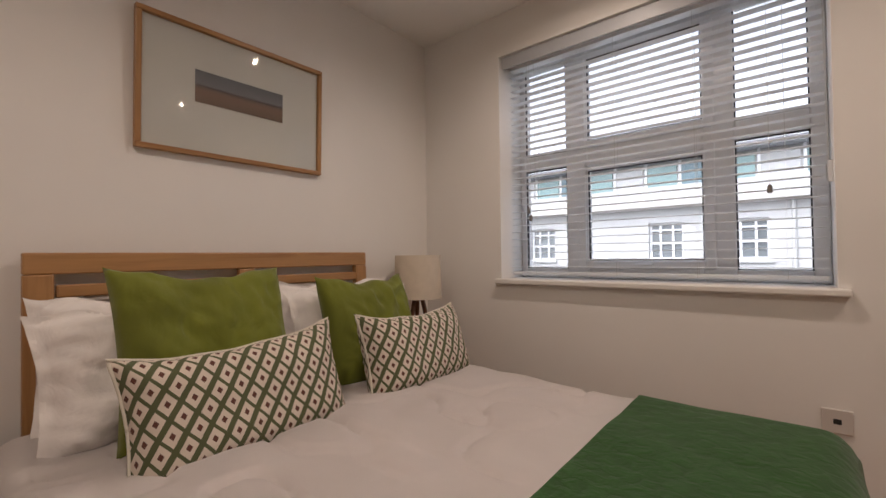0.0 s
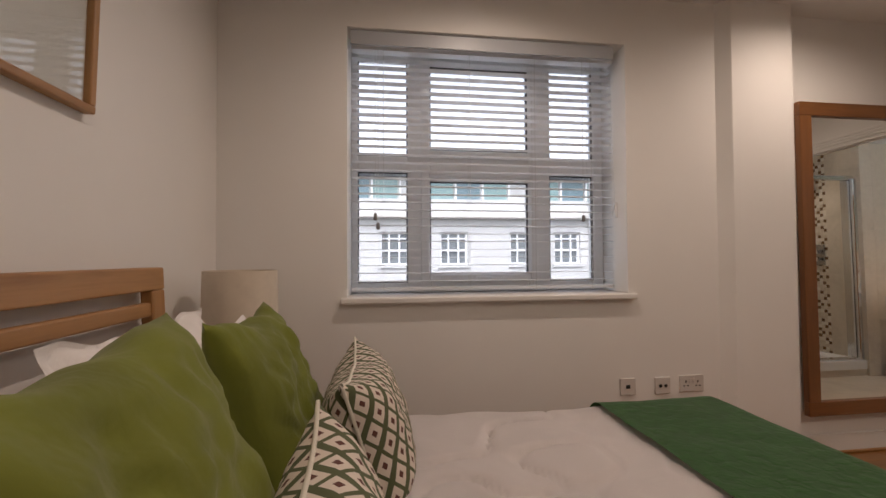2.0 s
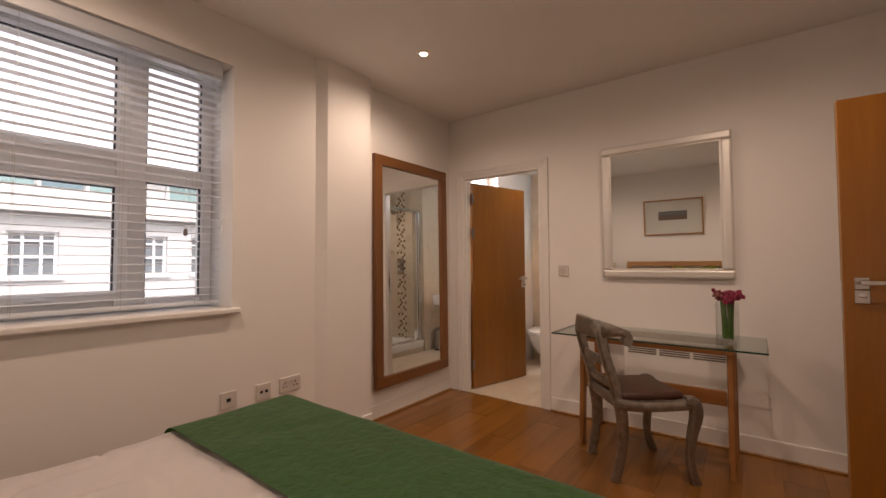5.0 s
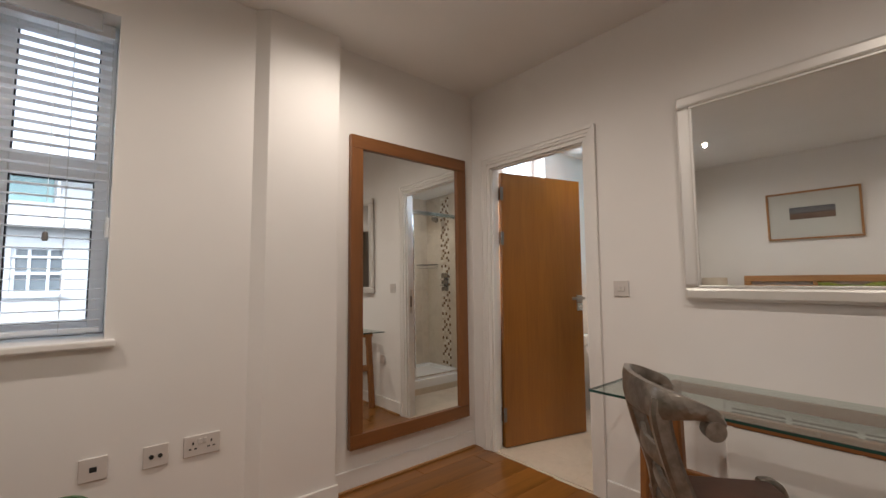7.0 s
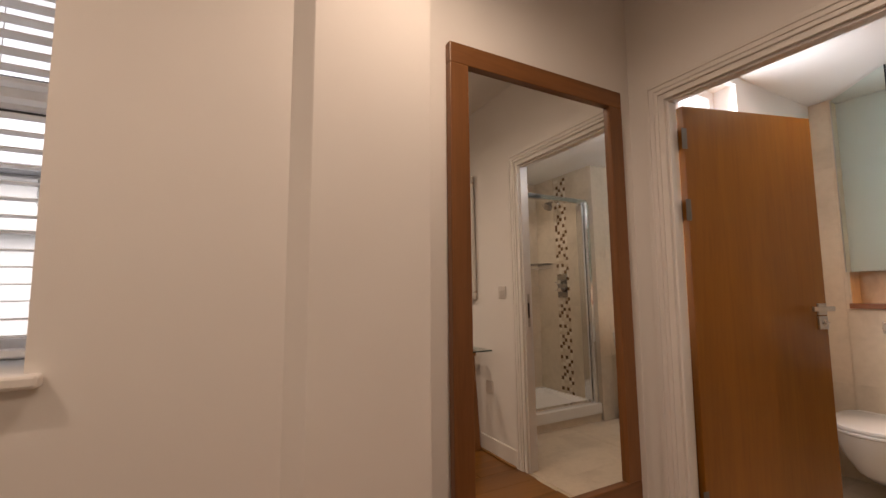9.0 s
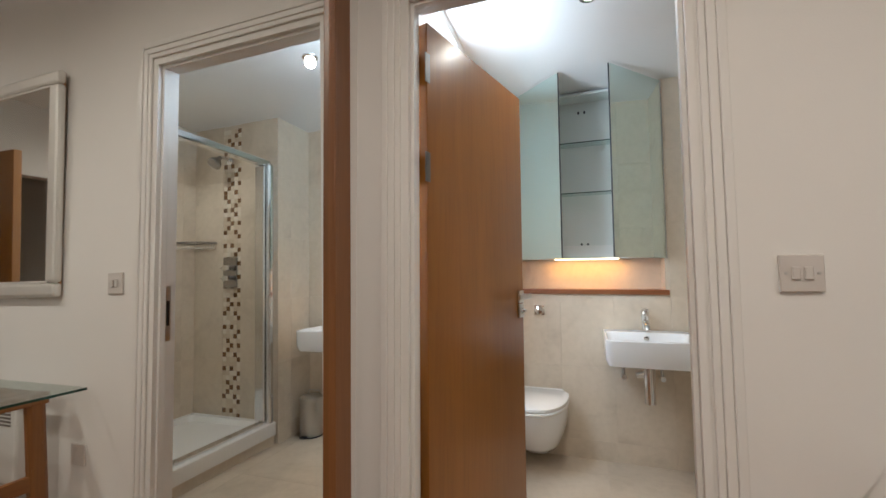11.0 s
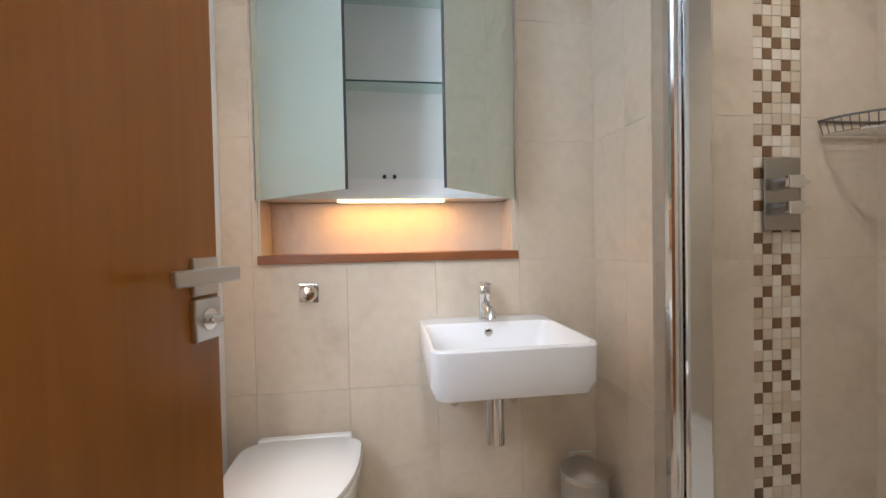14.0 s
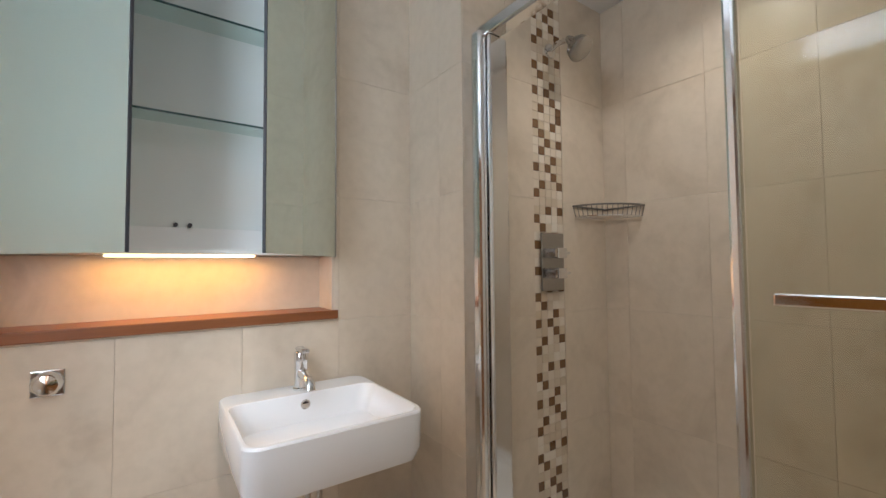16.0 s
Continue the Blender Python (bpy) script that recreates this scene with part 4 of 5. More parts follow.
# local: +y forward, x across
part("seat_pad", box(-0.20, 0.20, -0.17, 0.19, 0.45, 0.497, 0.022, 3), LEATHER, chair, "brown leather seat pad")
for s in (-1, 1):
    part("seat_rail", bent([(s * 0.185, -0.20, 0.435), (s * 0.205, -0.05, 0.425), (s * 0.222, 0.10, 0.432), (s * 0.23, 0.20, 0.445)], [(0.019, 0.034), (0.018, 0.027), (0.018, 0.027), (0.02, 0.032)]), PEWTER, chair)
    part("front_leg", bent([(s * 0.23, 0.165, 0.462), (s * 0.232, 0.215, 0.45), (s * 0.232, 0.228, 0.38), (s * 0.23, 0.198, 0.25), (s * 0.228, 0.190, 0.12), (s * 0.226, 0.222, 0.0)], [(0.022, 0.024), (0.025, 0.032), (0.025, 0.032), (0.021, 0.024), (0.018, 0.02), (0.02, 0.026)], 5, (1, 0, 0)), PEWTER, chair)
    part("rear_leg", bent([(s * 0.184, -0.185, 0.455), (s * 0.182, -0.165, 0.33), (s * 0.178, -0.172, 0.16), (s * 0.175, -0.21, 0.0)], [(0.02, 0.034), (0.019, 0.03), (0.017, 0.024), (0.018, 0.024)], 5, (1, 0, 0)), PEWTER, chair)
    part("back_post", bent([(s * 0.168, -0.18, 0.43), (s * 0.168, -0.20, 0.54), (s * 0.166, -0.245, 0.68), (s * 0.165, -0.27, 0.80), (s * 0.165, -0.265, 0.86)], [(0.022, 0.034), (0.022, 0.028), (0.022, 0.026), (0.023, 0.028), (0.022, 0.03)], 5, (1, 0, 0)), PEWTER, chair)
    part("scroll", rod((s * 0.188, -0.145, 0.79), (s * 0.230, -0.145, 0.79), 0.028, seg=20), PEWTER, chair, "curled scroll end")
part("front_rail", box(-0.21, 0.21, 0.185, 0.215, 0.41, 0.465, 0.008), PEWTER, chair)
part("rear_rail", box(-0.17, 0.17, -0.205, -0.178, 0.41, 0.465, 0.008), PEWTER, chair)
crest = [(-0.208, -0.124, 0.80), (-0.211, -0.146, 0.828), (-0.210, -0.190, 0.842), (-0.196, -0.242, 0.848), (-0.160, -0.282, 0.850), (-0.082, -0.305, 0.852), (0.0, -0.312, 0.853)]
sizes = [(0.016, 0.014), (0.018, 0.02), (0.017, 0.026), (0.016, 0.04), (0.016, 0.05), (0.015, 0.052), (0.015, 0.052)]
crest += [(-x, y, z) for x, y, z in crest[-2::-1]]
part("crest_rail", bent(crest, sizes + sizes[-2::-1], 3), PEWTER, chair, "embossed scrolled crest rail")
part("back_rail", bent([(-0.166, -0.238, 0.665), (0.0, -0.268, 0.668), (0.166, -0.238, 0.665)], [(0.011, 0.028)] * 3), PEWTER, chair)
part("back_rail", bent([(-0.168, -0.200, 0.535), (0.0, -0.222, 0.538), (0.168, -0.200, 0.535)], [(0.011, 0.024)] * 3), PEWTER, chair)
for ob in chair.children:
    smooth(ob, 35)

vase = thing("vase", "square clear glass vase holding green stems", "vase", (2.95, 1.345, 0.748))
bm = box(-0.057, 0.057, -0.057, 0.057, 0.0, 0.02)
for a in ((-0.057, 0.057, -0.057, -0.053), (-0.057, 0.057, 0.053, 0.057), (-0.057, -0.053, -0.053, 0.053), (0.053, 0.057, -0.053, 0.053)):
    box(*a, 0.02, 0.235, bm=bm)
part("glass_wall", bm, GLASS, vase)
bunch = thing("flower_bunch", "bunch of magenta and dusty pink flowers standing in a vase", "flowers", (2.95, 1.345, 0.77))
for k in range(9):
    a = k * 2.4
    part("stem", rod((0.022 * math.cos(a), 0.022 * math.sin(a), 0), (0.03 * math.cos(a + 0.5), 0.03 * math.sin(a + 0.5), 0.225), 0.007, seg=7), STEM, bunch)
for k in range(9):
    a = k * 2.4
    r = 0.015 + 0.035 * ((k * 7) % 5) / 4
    bm = bmesh.new()
    for q in range(16):
        pb = bmesh.new()
        bmesh.ops.create_icosphere(pb, subdivisions=1, radius=0.017)
        pb.transform(pose(random.gauss(0, 0.018), random.gauss(0, 0.018), random.gauss(0, 0.009), random.uniform(0, 180), random.uniform(0, 180), 0) @ Matrix.Diagonal((1, 1, 0.45, 1)))
        merge(bm, pb)
    bm.transform(Matrix.Translation((r * math.cos(a), r * math.sin(a), 0.24 + 0.03 * ((k * 3) % 4) / 3)))
    part("bloom", bm, PETAL if k % 3 else PETAL2, bunch)


# ---- switches and sockets ----
def wall_plate(name, label, m, w, h, kind):
    """A plate on a wall: local x across, z up, -y out."""
    ob = thing(name, label, name.replace("_", " "), group="sockets by the bed" if kind != "switch" else "")
    ob.matrix_world = m
    part("plate", box(-w / 2, w / 2, -0.009, 0.0, -h / 2, h / 2, 0.003), PLATE, ob)
    holes = bmesh.new()
    if kind == "data":
        box(-0.012, 0.012, -0.0105, -0.0092, -0.01, 0.010, bm=holes)
    elif kind == "tv":
        for a in (-0.016, 0.016):
            rod((a, -0.0085, 0), (a, -0.013, 0), 0.009, bm=holes)
    elif kind == "mains":
        for a in (-0.037, 0.037):
            for x, z, hw, hh in ((0, 0.012, 0.003, 0.006), (-0.011, -0.012, 0.005, 0.003), (0.011, -0.012, 0.005, 0.003)):
                box(a + x - hw, a + x + hw, -0.0105, -0.0092, z - hh, z + hh, bm=holes)
        for a in (-0.012, 0.012):
            part("rocker", box(a - 0.007, a + 0.007, -0.013, -0.009, 0.008, 0.03, 0.002), PLATE, ob)
    elif kind == "switch":
        for a in (-0.012, 0.012):
            part("rocker", box(a - 0.009, a + 0.009, -0.014, -0.009, -0.015, 0.015, 0.003), PLATE, ob)
        for a in (-0.031, 0.031):
            rod((a, -0.0085, 0), (a, -0.0098, 0), 0.0035, bm=holes)
    if holes.verts:
        part("holes", holes, DARK if kind != "switch" else STEEL, ob)
    else:
        holes.free()
    return ob


wall_plate("data_socket", "off-white single data socket low on the wall", pose(1.061, Y1, 0.468), 0.092, 0.092, "data")
wall_plate("aerial_socket", "off-white twin aerial socket low on the wall", pose(1.27, Y1, 0.465), 0.092, 0.092, "tv")
wall_plate("power_socket", "off-white double power socket low on the wall", pose(1.447, Y1, 0.47), 0.148, 0.092, "mains")
wall_plate("light_switch", "off-white two-gang light switch beside the doorway", pose(X1, 2.475, 1.166, 0, 0, -90), 0.086, 0.086, "switch")
wall_plate("fused_outlet", "off-white blank outlet under the desk", pose(X1, 2.28, 0.47, 0, 0, -90), 0.086, 0.086, "blank")

# ---- downlights ----
for n, (x, y, z) in enumerate(DOWNLIGHTS + BATH_DOWNLIGHTS):
    ob = thing("downlight", "small round recessed ceiling downlight, lit", "ceiling light", (x, y, z), group="ceiling downlights")
    ring = lathe([(0.021, -0.001), (0.026, -0.006), (0.042, -0.005), (0.044, 0.0)], 28)
    smooth(part("ring", ring, ACRYLIC if n < 4 else CHROME, ob))
    part("lamp_face", lathe([(0.001, -0.0075), (0.020, -0.0065), (0.021, -0.003)], 24), BULB, ob, "glowing lamp face")

# ---- bathroom things ----
shelf = part("niche_shelf", box(BX1 - 0.016, 5.088, 2.466, 3.412, 1.035, 1.066, 0.003), DARK_SHELF)
tagged(shelf, "dark cherry wood ledge in the lit wall niche", "shelf")
bm = box(5.07, 5.089, 2.479, 3.409, 1.066, 1.262)
box(BX1, 5.07, 2.479, 2.486, 1.066, 1.262, bm=bm)
box(BX1, 5.07, 3.402, 3.409, 1.066, 1.262, bm=bm)
structure("niche_lining", bm, TILE, "cream tiled lining of the lit niche", "niche")

cab = thing("mirror_cabinet", "recessed bathroom cabinet with two mirror doors ajar and glass shelves", "cabinet")
CI = painted("cabinet_inside", (0.74, 0.76, 0.72), 0.5, 40, 0.03)
CT, CB = 2.372, 1.266
part("back_panel", box(5.075, 5.089, 2.479, 3.409, CB, CT), CI, cab, "pale grey-green back panel")
for y0, y1 in ((2.479, 2.494), (3.394, 3.409)):
    part("side_panel", box(BX1 + 0.004, 5.0745, y0, y1, CB, CT), CI, cab)
part("bottom_panel", box(BX1 + 0.004, 5.0745, 2.4945, 3.3935, CB, CB + 0.016), CI, cab)
part("top_panel", box(BX1 + 0.004, 5.0745, 2.4945, 3.3935, CT - 0.016, CT), CI, cab)
for z in (1.70, 2.04):
    g = part("glass_shelf", box(BX1 + 0.03, 5.066, 2.495, 3.393, z, z + 0.006), DESK_GLASS, cab, "clear glass shelf")
    part("shelf_edge", box(BX1 + 0.027, BX1 + 0.03, 2.495, 3.393, z, z + 0.006), GLASS_EDGE, g, "dark green glass edge")
for z in (CB + 0.10, CT - 0.09):
    for y in (2.925, 2.965):
        part("magnetic_catch", rod((5.055, y, z), (5.0745, y, z), 0.007, seg=12), GASKET, cab, "black magnetic catch")
part("back_rail", box(5.066, 5.0745, 2.4945, 3.3935, CB + 0.0165, CB + 0.092, 0.001), ACRYLIC, cab, "white rail at the foot of the back panel")
part("strip_light", box(4.965, 5.005, 2.74, 3.14, CB - 0.0085, CB - 0.0015, 0.002), STRIP, cab, "warm strip light under the cabinet")
for y, s, ang in ((3.408, -1, -43.5), (2.480, 1, 48.0)):
    # closed, the leaf runs from its hinge along s * y; it swings out to -x
    d = part("door", box(-0.004, 0.0, min(0, s * 0.463), max(0, s * 0.463), CB - 0.006, CT, 0.0), CABMIRROR, cab, "mirror cabinet door, ajar")
    d.matrix_local = pose(BX1 - 0.008, y, 0, 0, 0, ang if s < 0 else ang)
    bm = box(-0.0005, 0.004, min(0, s * 0.462), max(0, s * 0.462), CB - 0.004, CT - 0.002)
    part("door_back", bm, CI, d, "pale door back")
    ya, yb = sorted((s * 0.463, s * 0.466))
    part("door_edge", box(-0.004, 0.004, ya, yb, CB - 0.006, CT), GASKET, d, "dark polished mirror edge")
    ya, yb = sorted((-s * 0.008, -s * 0.002))
    part("hinge_strip", box(-0.006, 0.006, ya, yb, CB - 0.006, CT), STEEL, d)

basin = thing("basin", "white rectangular wall-hung ceramic wash basin", "wash basin", (BX1, 2.616, 0.012))
bm = bmesh.new()


def ring(bm, x0, x1, y0, y1, z, r, n=6):
    pts = []
    for cx, cy, a0 in ((x1 - r, y1 - r, 0), (x0 + r, y1 - r, 90), (x0 + r, y0 + r, 180), (x1 - r, y0 + r, 270)):
        for k in range(n + 1):
            a = radians(a0 + 90 * k / n)
            pts.append(bm.verts.new((cx + r * math.cos(a), cy + r * math.sin(a), z)))
    return pts


def loft(bm, rings, cap0=True, cap1=True):
    for a, b in zip(rings, rings[1:]):
        for i in range(len(a)):
            bm.faces.new((a[i], a[(i + 1) % len(a)], b[(i + 1) % len(b)], b[i]))
    if cap0:
        bm.faces.new(rings[0][::-1])
    if cap1:
        bm.faces.new(rings[-1])
    bmesh.ops.recalc_face_normals(bm, faces=bm.faces[:])


W = 0.238
loft(bm, [ring(bm, -0.425, -0.002, -W + 0.04, W - 0.04, 0.655, 0.03), ring(bm, -0.455, -0.002, -W + 0.012, W - 0.012, 0.665, 0.04), ring(bm, -0.470, -0.002, -W, W, 0.70, 0.045),
          ring(bm, -0.474, -0.002, -W, W, 0.80, 0.045), ring(bm, -0.470, -0.006, -W + 0.004, W - 0.004, 0.806, 0.043), ring(bm, -0.462, -0.115, -W + 0.012, W - 0.012, 0.806, 0.04),
          ring(bm, -0.458, -0.119, -W + 0.016, W - 0.016, 0.80, 0.04), ring(bm, -0.436, -0.135, -W + 0.04, W - 0.04, 0.72, 0.05), ring(bm, -0.385, -0.17, -W + 0.09, W - 0.09, 0.695, 0.05)])
smooth(part("bowl", bm, CERAMIC, basin, "white glazed bowl"), 35)
part("overflow", rod((-0.118, 0.0, 0.772), (-0.1255, 0.0, 0.771), 0.011, seg=20), DARK, basin, "dark round overflow hole")
part("overflow_ring", lathe([(0.011, 0), (0.015, 0.001), (0.015, 0.003), (0.011, 0.004)], 24), CHROME, basin).matrix_local = pose(-0.1225, 0.0, 0.772, 0, -80, 0)
smooth(part("waste", lathe([(0.001, 0.016), (0.024, 0.014), (0.03, 0.006), (0.036, 0.0)], 28, (-0.262, 0, 0.695)), CHROME, basin, "chrome waste plug"))
bm = rod((-0.2, 0, 0.64), (-0.2, 0, 0.67), 0.03, seg=20)
rod((-0.2, 0, 0.418), (-0.2, 0, 0.64), 0.03, seg=20, bm=bm)
rod((-0.2, 0, 0.565), (-0.0, 0, 0.565), 0.014, seg=16, bm=bm)
smooth(part("trap", bm, CHROME, basin, "chrome bottle trap"))
for y in (-0.075, 0.13):
    bm = rod((-0.13, y, 0.545), (-0.13, y, 0.66), 0.009)
    rod((-0.165, y, 0.55), (-0.10, y, 0.55), 0.015, bm=bm)
    rod((-0.13, y, 0.55), (0.0, y, 0.53), 0.009, bm=bm)
    part("isolating_valve", bm, CHROME, basin)
part("waste_elbow", rod((-0.2, 0.0, 0.585), (-0.16, 0.055, 0.565), 0.019, seg=16), CHROME, basin)
tap = thing("basin_tap", "chrome single-lever mixer tap on the basin", "tap", (BX1 - 0.062, 2.6125, 0.818))
smooth(part("body", lathe([(0.026, 0.0), (0.026, 0.006), (0.021, 0.01), (0.021, 0.085), (0.023, 0.088), (0.023, 0.12), (0.02, 0.124)], 28), CHROME, tap))
smooth(part("spout", sweep([(-0.01, 0, 0.055), (-0.06, 0, 0.05), (-0.105, 0, 0.035), (-0.108, 0, 0.02)], [(0.016, 0.014), (0.014, 0.012), (0.013, 0.011), (0.012, 0.01)]), CHROME, tap), 50)
smooth(part("lever", box(-0.05, 0.022, -0.014, 0.014, 0.124, 0.138, 0.005), CHROME, tap))

wc = thing("toilet", "white wall-hung toilet with its lid closed", "toilet", (BX1, 3.258, 0))


def oval(bm, back, front, w, z, n=36):
    """A D-shaped ring: flat at the wall, round in front."""
    pts = []
    for k in range(n):
        a = 2 * math.pi * k / n
        c, s = math.cos(a), math.sin(a)
        mid = back - 0.30 * (back - front)
        x = mid - (mid - front) * c if c > 0 else mid + (back - mid) * abs(c) ** 0.35
        y = w * (math.copysign(abs(s) ** (0.85 if c > 0 else 0.4), s))
        pts.append(bm.verts.new((x * 1.1, y * 1.09, z)))
    return pts


bm = bmesh.new()
loft(bm, [oval(bm, -0.002, -0.24, 0.11, 0.10), oval(bm, -0.002, -0.31, 0.135, 0.15), oval(bm, -0.002, -0.395, 0.165, 0.25), oval(bm, -0.002, -0.445, 0.178, 0.34), oval(bm, -0.002, -0.455, 0.18, 0.385)])
smooth(part("bowl", bm, CERAMIC, wc, "white glazed bowl"), 50)
bm = bmesh.new()
loft(bm, [oval(bm, -0.05, -0.458, 0.181, 0.388), oval(bm, -0.05, -0.462, 0.184, 0.392), oval(bm, -0.05, -0.462, 0.184, 0.402), oval(bm, -0.05, -0.458, 0.181, 0.405)])
smooth(part("seat", bm, ACRYLIC, wc), 40)
bm = bmesh.new()
loft(bm, [oval(bm, -0.055, -0.457, 0.181, 0.408), oval(bm, -0.055, -0.46, 0.183, 0.413), oval(bm, -0.055, -0.458, 0.181, 0.426), oval(bm, -0.065, -0.44, 0.165, 0.434)])
smooth(part("lid", bm, ACRYLIC, wc), 40)
part("hinge_bar", box(-0.055, -0.02, -0.16, 0.16, 0.39, 0.43, 0.008), ACRYLIC, wc)

flush = thing("flush_button", "round chrome flush button on a square plate", "flush button", (BX1, 3.243, 0.928))
part("plate", box(-0.006, 0.0, -0.034, 0.034, -0.034, 0.034, 0.0029), CHROME, flush)
smooth(part("button", lathe([(0.032, 0.0), (0.032, 0.012), (0.024, 0.024), (0.006, 0.028)], 28), CHROME, flush)).matrix_local = pose(-0.006, 0, 0, 0, -90, 0)

pbin = thing("pedal_bin", "small brushed steel pedal bin", "bin", (4.785, 2.275, 0))
smooth(part("drum", lathe([(0.082, 0.008), (0.084, 0.012), (0.084, 0.252), (0.082, 0.257)], 36), STEEL, pbin))
smooth(part("lid", lathe([(0.086, 0.258), (0.087, 0.279), (0.07, 0.291), (0.02, 0.296)], 36), STEEL, pbin, "domed steel lid"))
part("base", lathe([(0.086, 0.0), (0.086, 0.008)], 36), GASKET, pbin, "black plastic base")
part("pedal", box(-0.115, -0.07, -0.022, 0.022, 0.01, 0.02, 0.004), GASKET, pbin)
smooth(part("carry_handle", sweep([(0.03, -0.05, 0.285), (0.035, -0.045, 0.322), (0.035, 0.045, 0.322), (0.03, 0.05, 0.285)], [(0.003, 0.003)]), STEEL, pbin))

roll = thing("toilet_roll", "white toilet roll on a chrome holder", "toilet roll", (4.50, BY1, 0.66))
smooth(part("paper", rod((-0.05, -0.065, 0), (0.05, -0.065, 0), 0.055, seg=26), PAPER, roll))
part("loose_end", box(-0.05, 0.05, -0.123, -0.119, -0.09, 0.0), PAPER, roll)
bm = rod((-0.06, 0, 0.0), (-0.06, -0.07, 0.0), 0.006)
rod((-0.06, -0.065, 0), (0.055, -0.065, 0), 0.006, bm=bm)
part("holder", bm, CHROME, roll)

# shower
tray = thing("shower_tray", "white raised shower tray with a tiled plinth", "shower tray")
T0, T1 = BX0 + 0.003, VALVE_X - 0.003
bm = bmesh.new()
loft(bm, [ring(bm, T0, T1, BY0 + 0.003, 2.142, 0.07, 0.012), ring(bm, T0, T1, BY0 + 0.003, 2.142, 0.155, 0.012), ring(bm, T0 + 0.006, T1 - 0.006, BY0 + 0.009, 2.136, 0.16, 0.012),
          ring(bm, T0 + 0.05, T1 - 0.05, BY0 + 0.05, 2.03, 0.16, 0.03), ring(bm, T0 + 0.07, T1 - 0.07, BY0 + 0.07, 2.01, 0.125, 0.05)])
smooth(part("tray", bm, ACRYLIC, tray, "white moulded tray"), 35)
part("plinth", box(T0, T1, BY0 + 0.003, 2.127, 0.0, 0.07), TILE, tray)

encl = thing("shower_enclosure", "chrome framed glass shower enclosure with its door slid open", "shower screen")
PY = 2.086
bm = box(VALVE_X - 0.032, VALVE_X - 0.001, PY - 0.028, PY + 0.028, 0.16, 2.02, 0.008)
part("wall_channel", bm, CHROME, encl, "chrome wall channel")
part("wall_post", box(VALVE_X - 0.084, VALVE_X - 0.034, PY - 0.048, PY + 0.060, 0.16, 2.02, 0.016, 3), CHROME, encl, "chrome post")
part("post_bead", box(VALVE_X - 0.104, VALVE_X - 0.086, PY - 0.052, PY + 0.030, 0.18, 2.0, 0.008), CHROME, encl)
part("top_rail", box(BX0 + 0.003, VALVE_X - 0.034, PY - 0.028, PY + 0.03, 2.0, 2.048, 0.008), CHROME, encl, "chrome top rail")
part("bottom_rail", box(BX0 + 0.003, VALVE_X - 0.034, PY - 0.024, PY + 0.026, 0.16, 0.182, 0.005), CHROME, encl)
part("side_channel", box(BX0 + 0.003, BX0 + 0.03, PY - 0.024, PY + 0.026, 0.182, 2.0, 0.005), CHROME, encl)
part("fixed_pane", box(BX0 + 0.03, 3.77, PY - 0.017, PY - 0.012, 0.182, 2.0), SHOWER_GLASS, encl, "clear glass pane")
dr = part("sliding_door", box(BX0 + 0.05, 3.77, PY + 0.008, PY + 0.013, 0.186, 2.0), SHOWER_GLASS, encl, "clear glass sliding door")
part("edge_profile", box(3.768, 3.79, PY - 0.006, PY + 0.02, 0.184, 2.0, 0.006), CHROME, dr, "chrome door edge")
part("handle", box(3.50, 3.715, PY + 0.036, PY + 0.048, 1.148, 1.172, 0.004), CHROME, dr, "chrome bar handle")
for x in (3.53, 3.69):
    part("handle_post", rod((x, PY + 0.013, 1.16), (x, PY + 0.038, 1.16), 0.008), CHROME, dr)

SY = 1.69
valve = thing("shower_valve", "square chrome shower valve plate with two knobs", "shower valve", (VALVE_X, SY + 0.02, 1.235))
part("plate", box(-0.012, -0.003, -0.066, 0.066, -0.115, 0.115, 0.003), CHROME_DARK, valve)
for z in (-0.045, 0.035):
    bm = rod((-0.012, 0, z), (-0.045, 0, z), 0.02, seg=24)
    box(-0.06, -0.042, -0.027, 0.027, z - 0.02, z + 0.02, 0.004, bm=bm)
    box(-0.05, -0.03, -0.06, -0.02, z - 0.006, z + 0.006, 0.003, bm=bm)
    part("knob", bm, CHROME, valve)
head = thing("overhead_shower", "chrome shower head on a short angled arm", "shower head", (VALVE_X, SY + 0.01, 2.10))
smooth(part("flange", lathe([(0.03, 0), (0.028, 0.008), (0.012, 0.012)], 24), CHROME, head)).matrix_local = pose(-0.003, 0, 0, 0, -90, 0)
smooth(part("arm", sweep([(-0.005, 0, 0), (-0.045, 0, 0.014), (-0.085, 0, 0.008), (-0.11, 0, -0.008)], [(0.009, 0.009)]), CHROME, head), 50)
smooth(part("rose", lathe([(0.012, 0.03), (0.02, 0.0), (0.045, -0.035), (0.05, -0.06), (0.04, -0.066), (0.005, -0.066)], 30), CHROME_DARK, head, "chrome shower rose, dark reflections put into its colour")).matrix_local = pose(-0.118, 0, -0.012, 0, 40, 0)

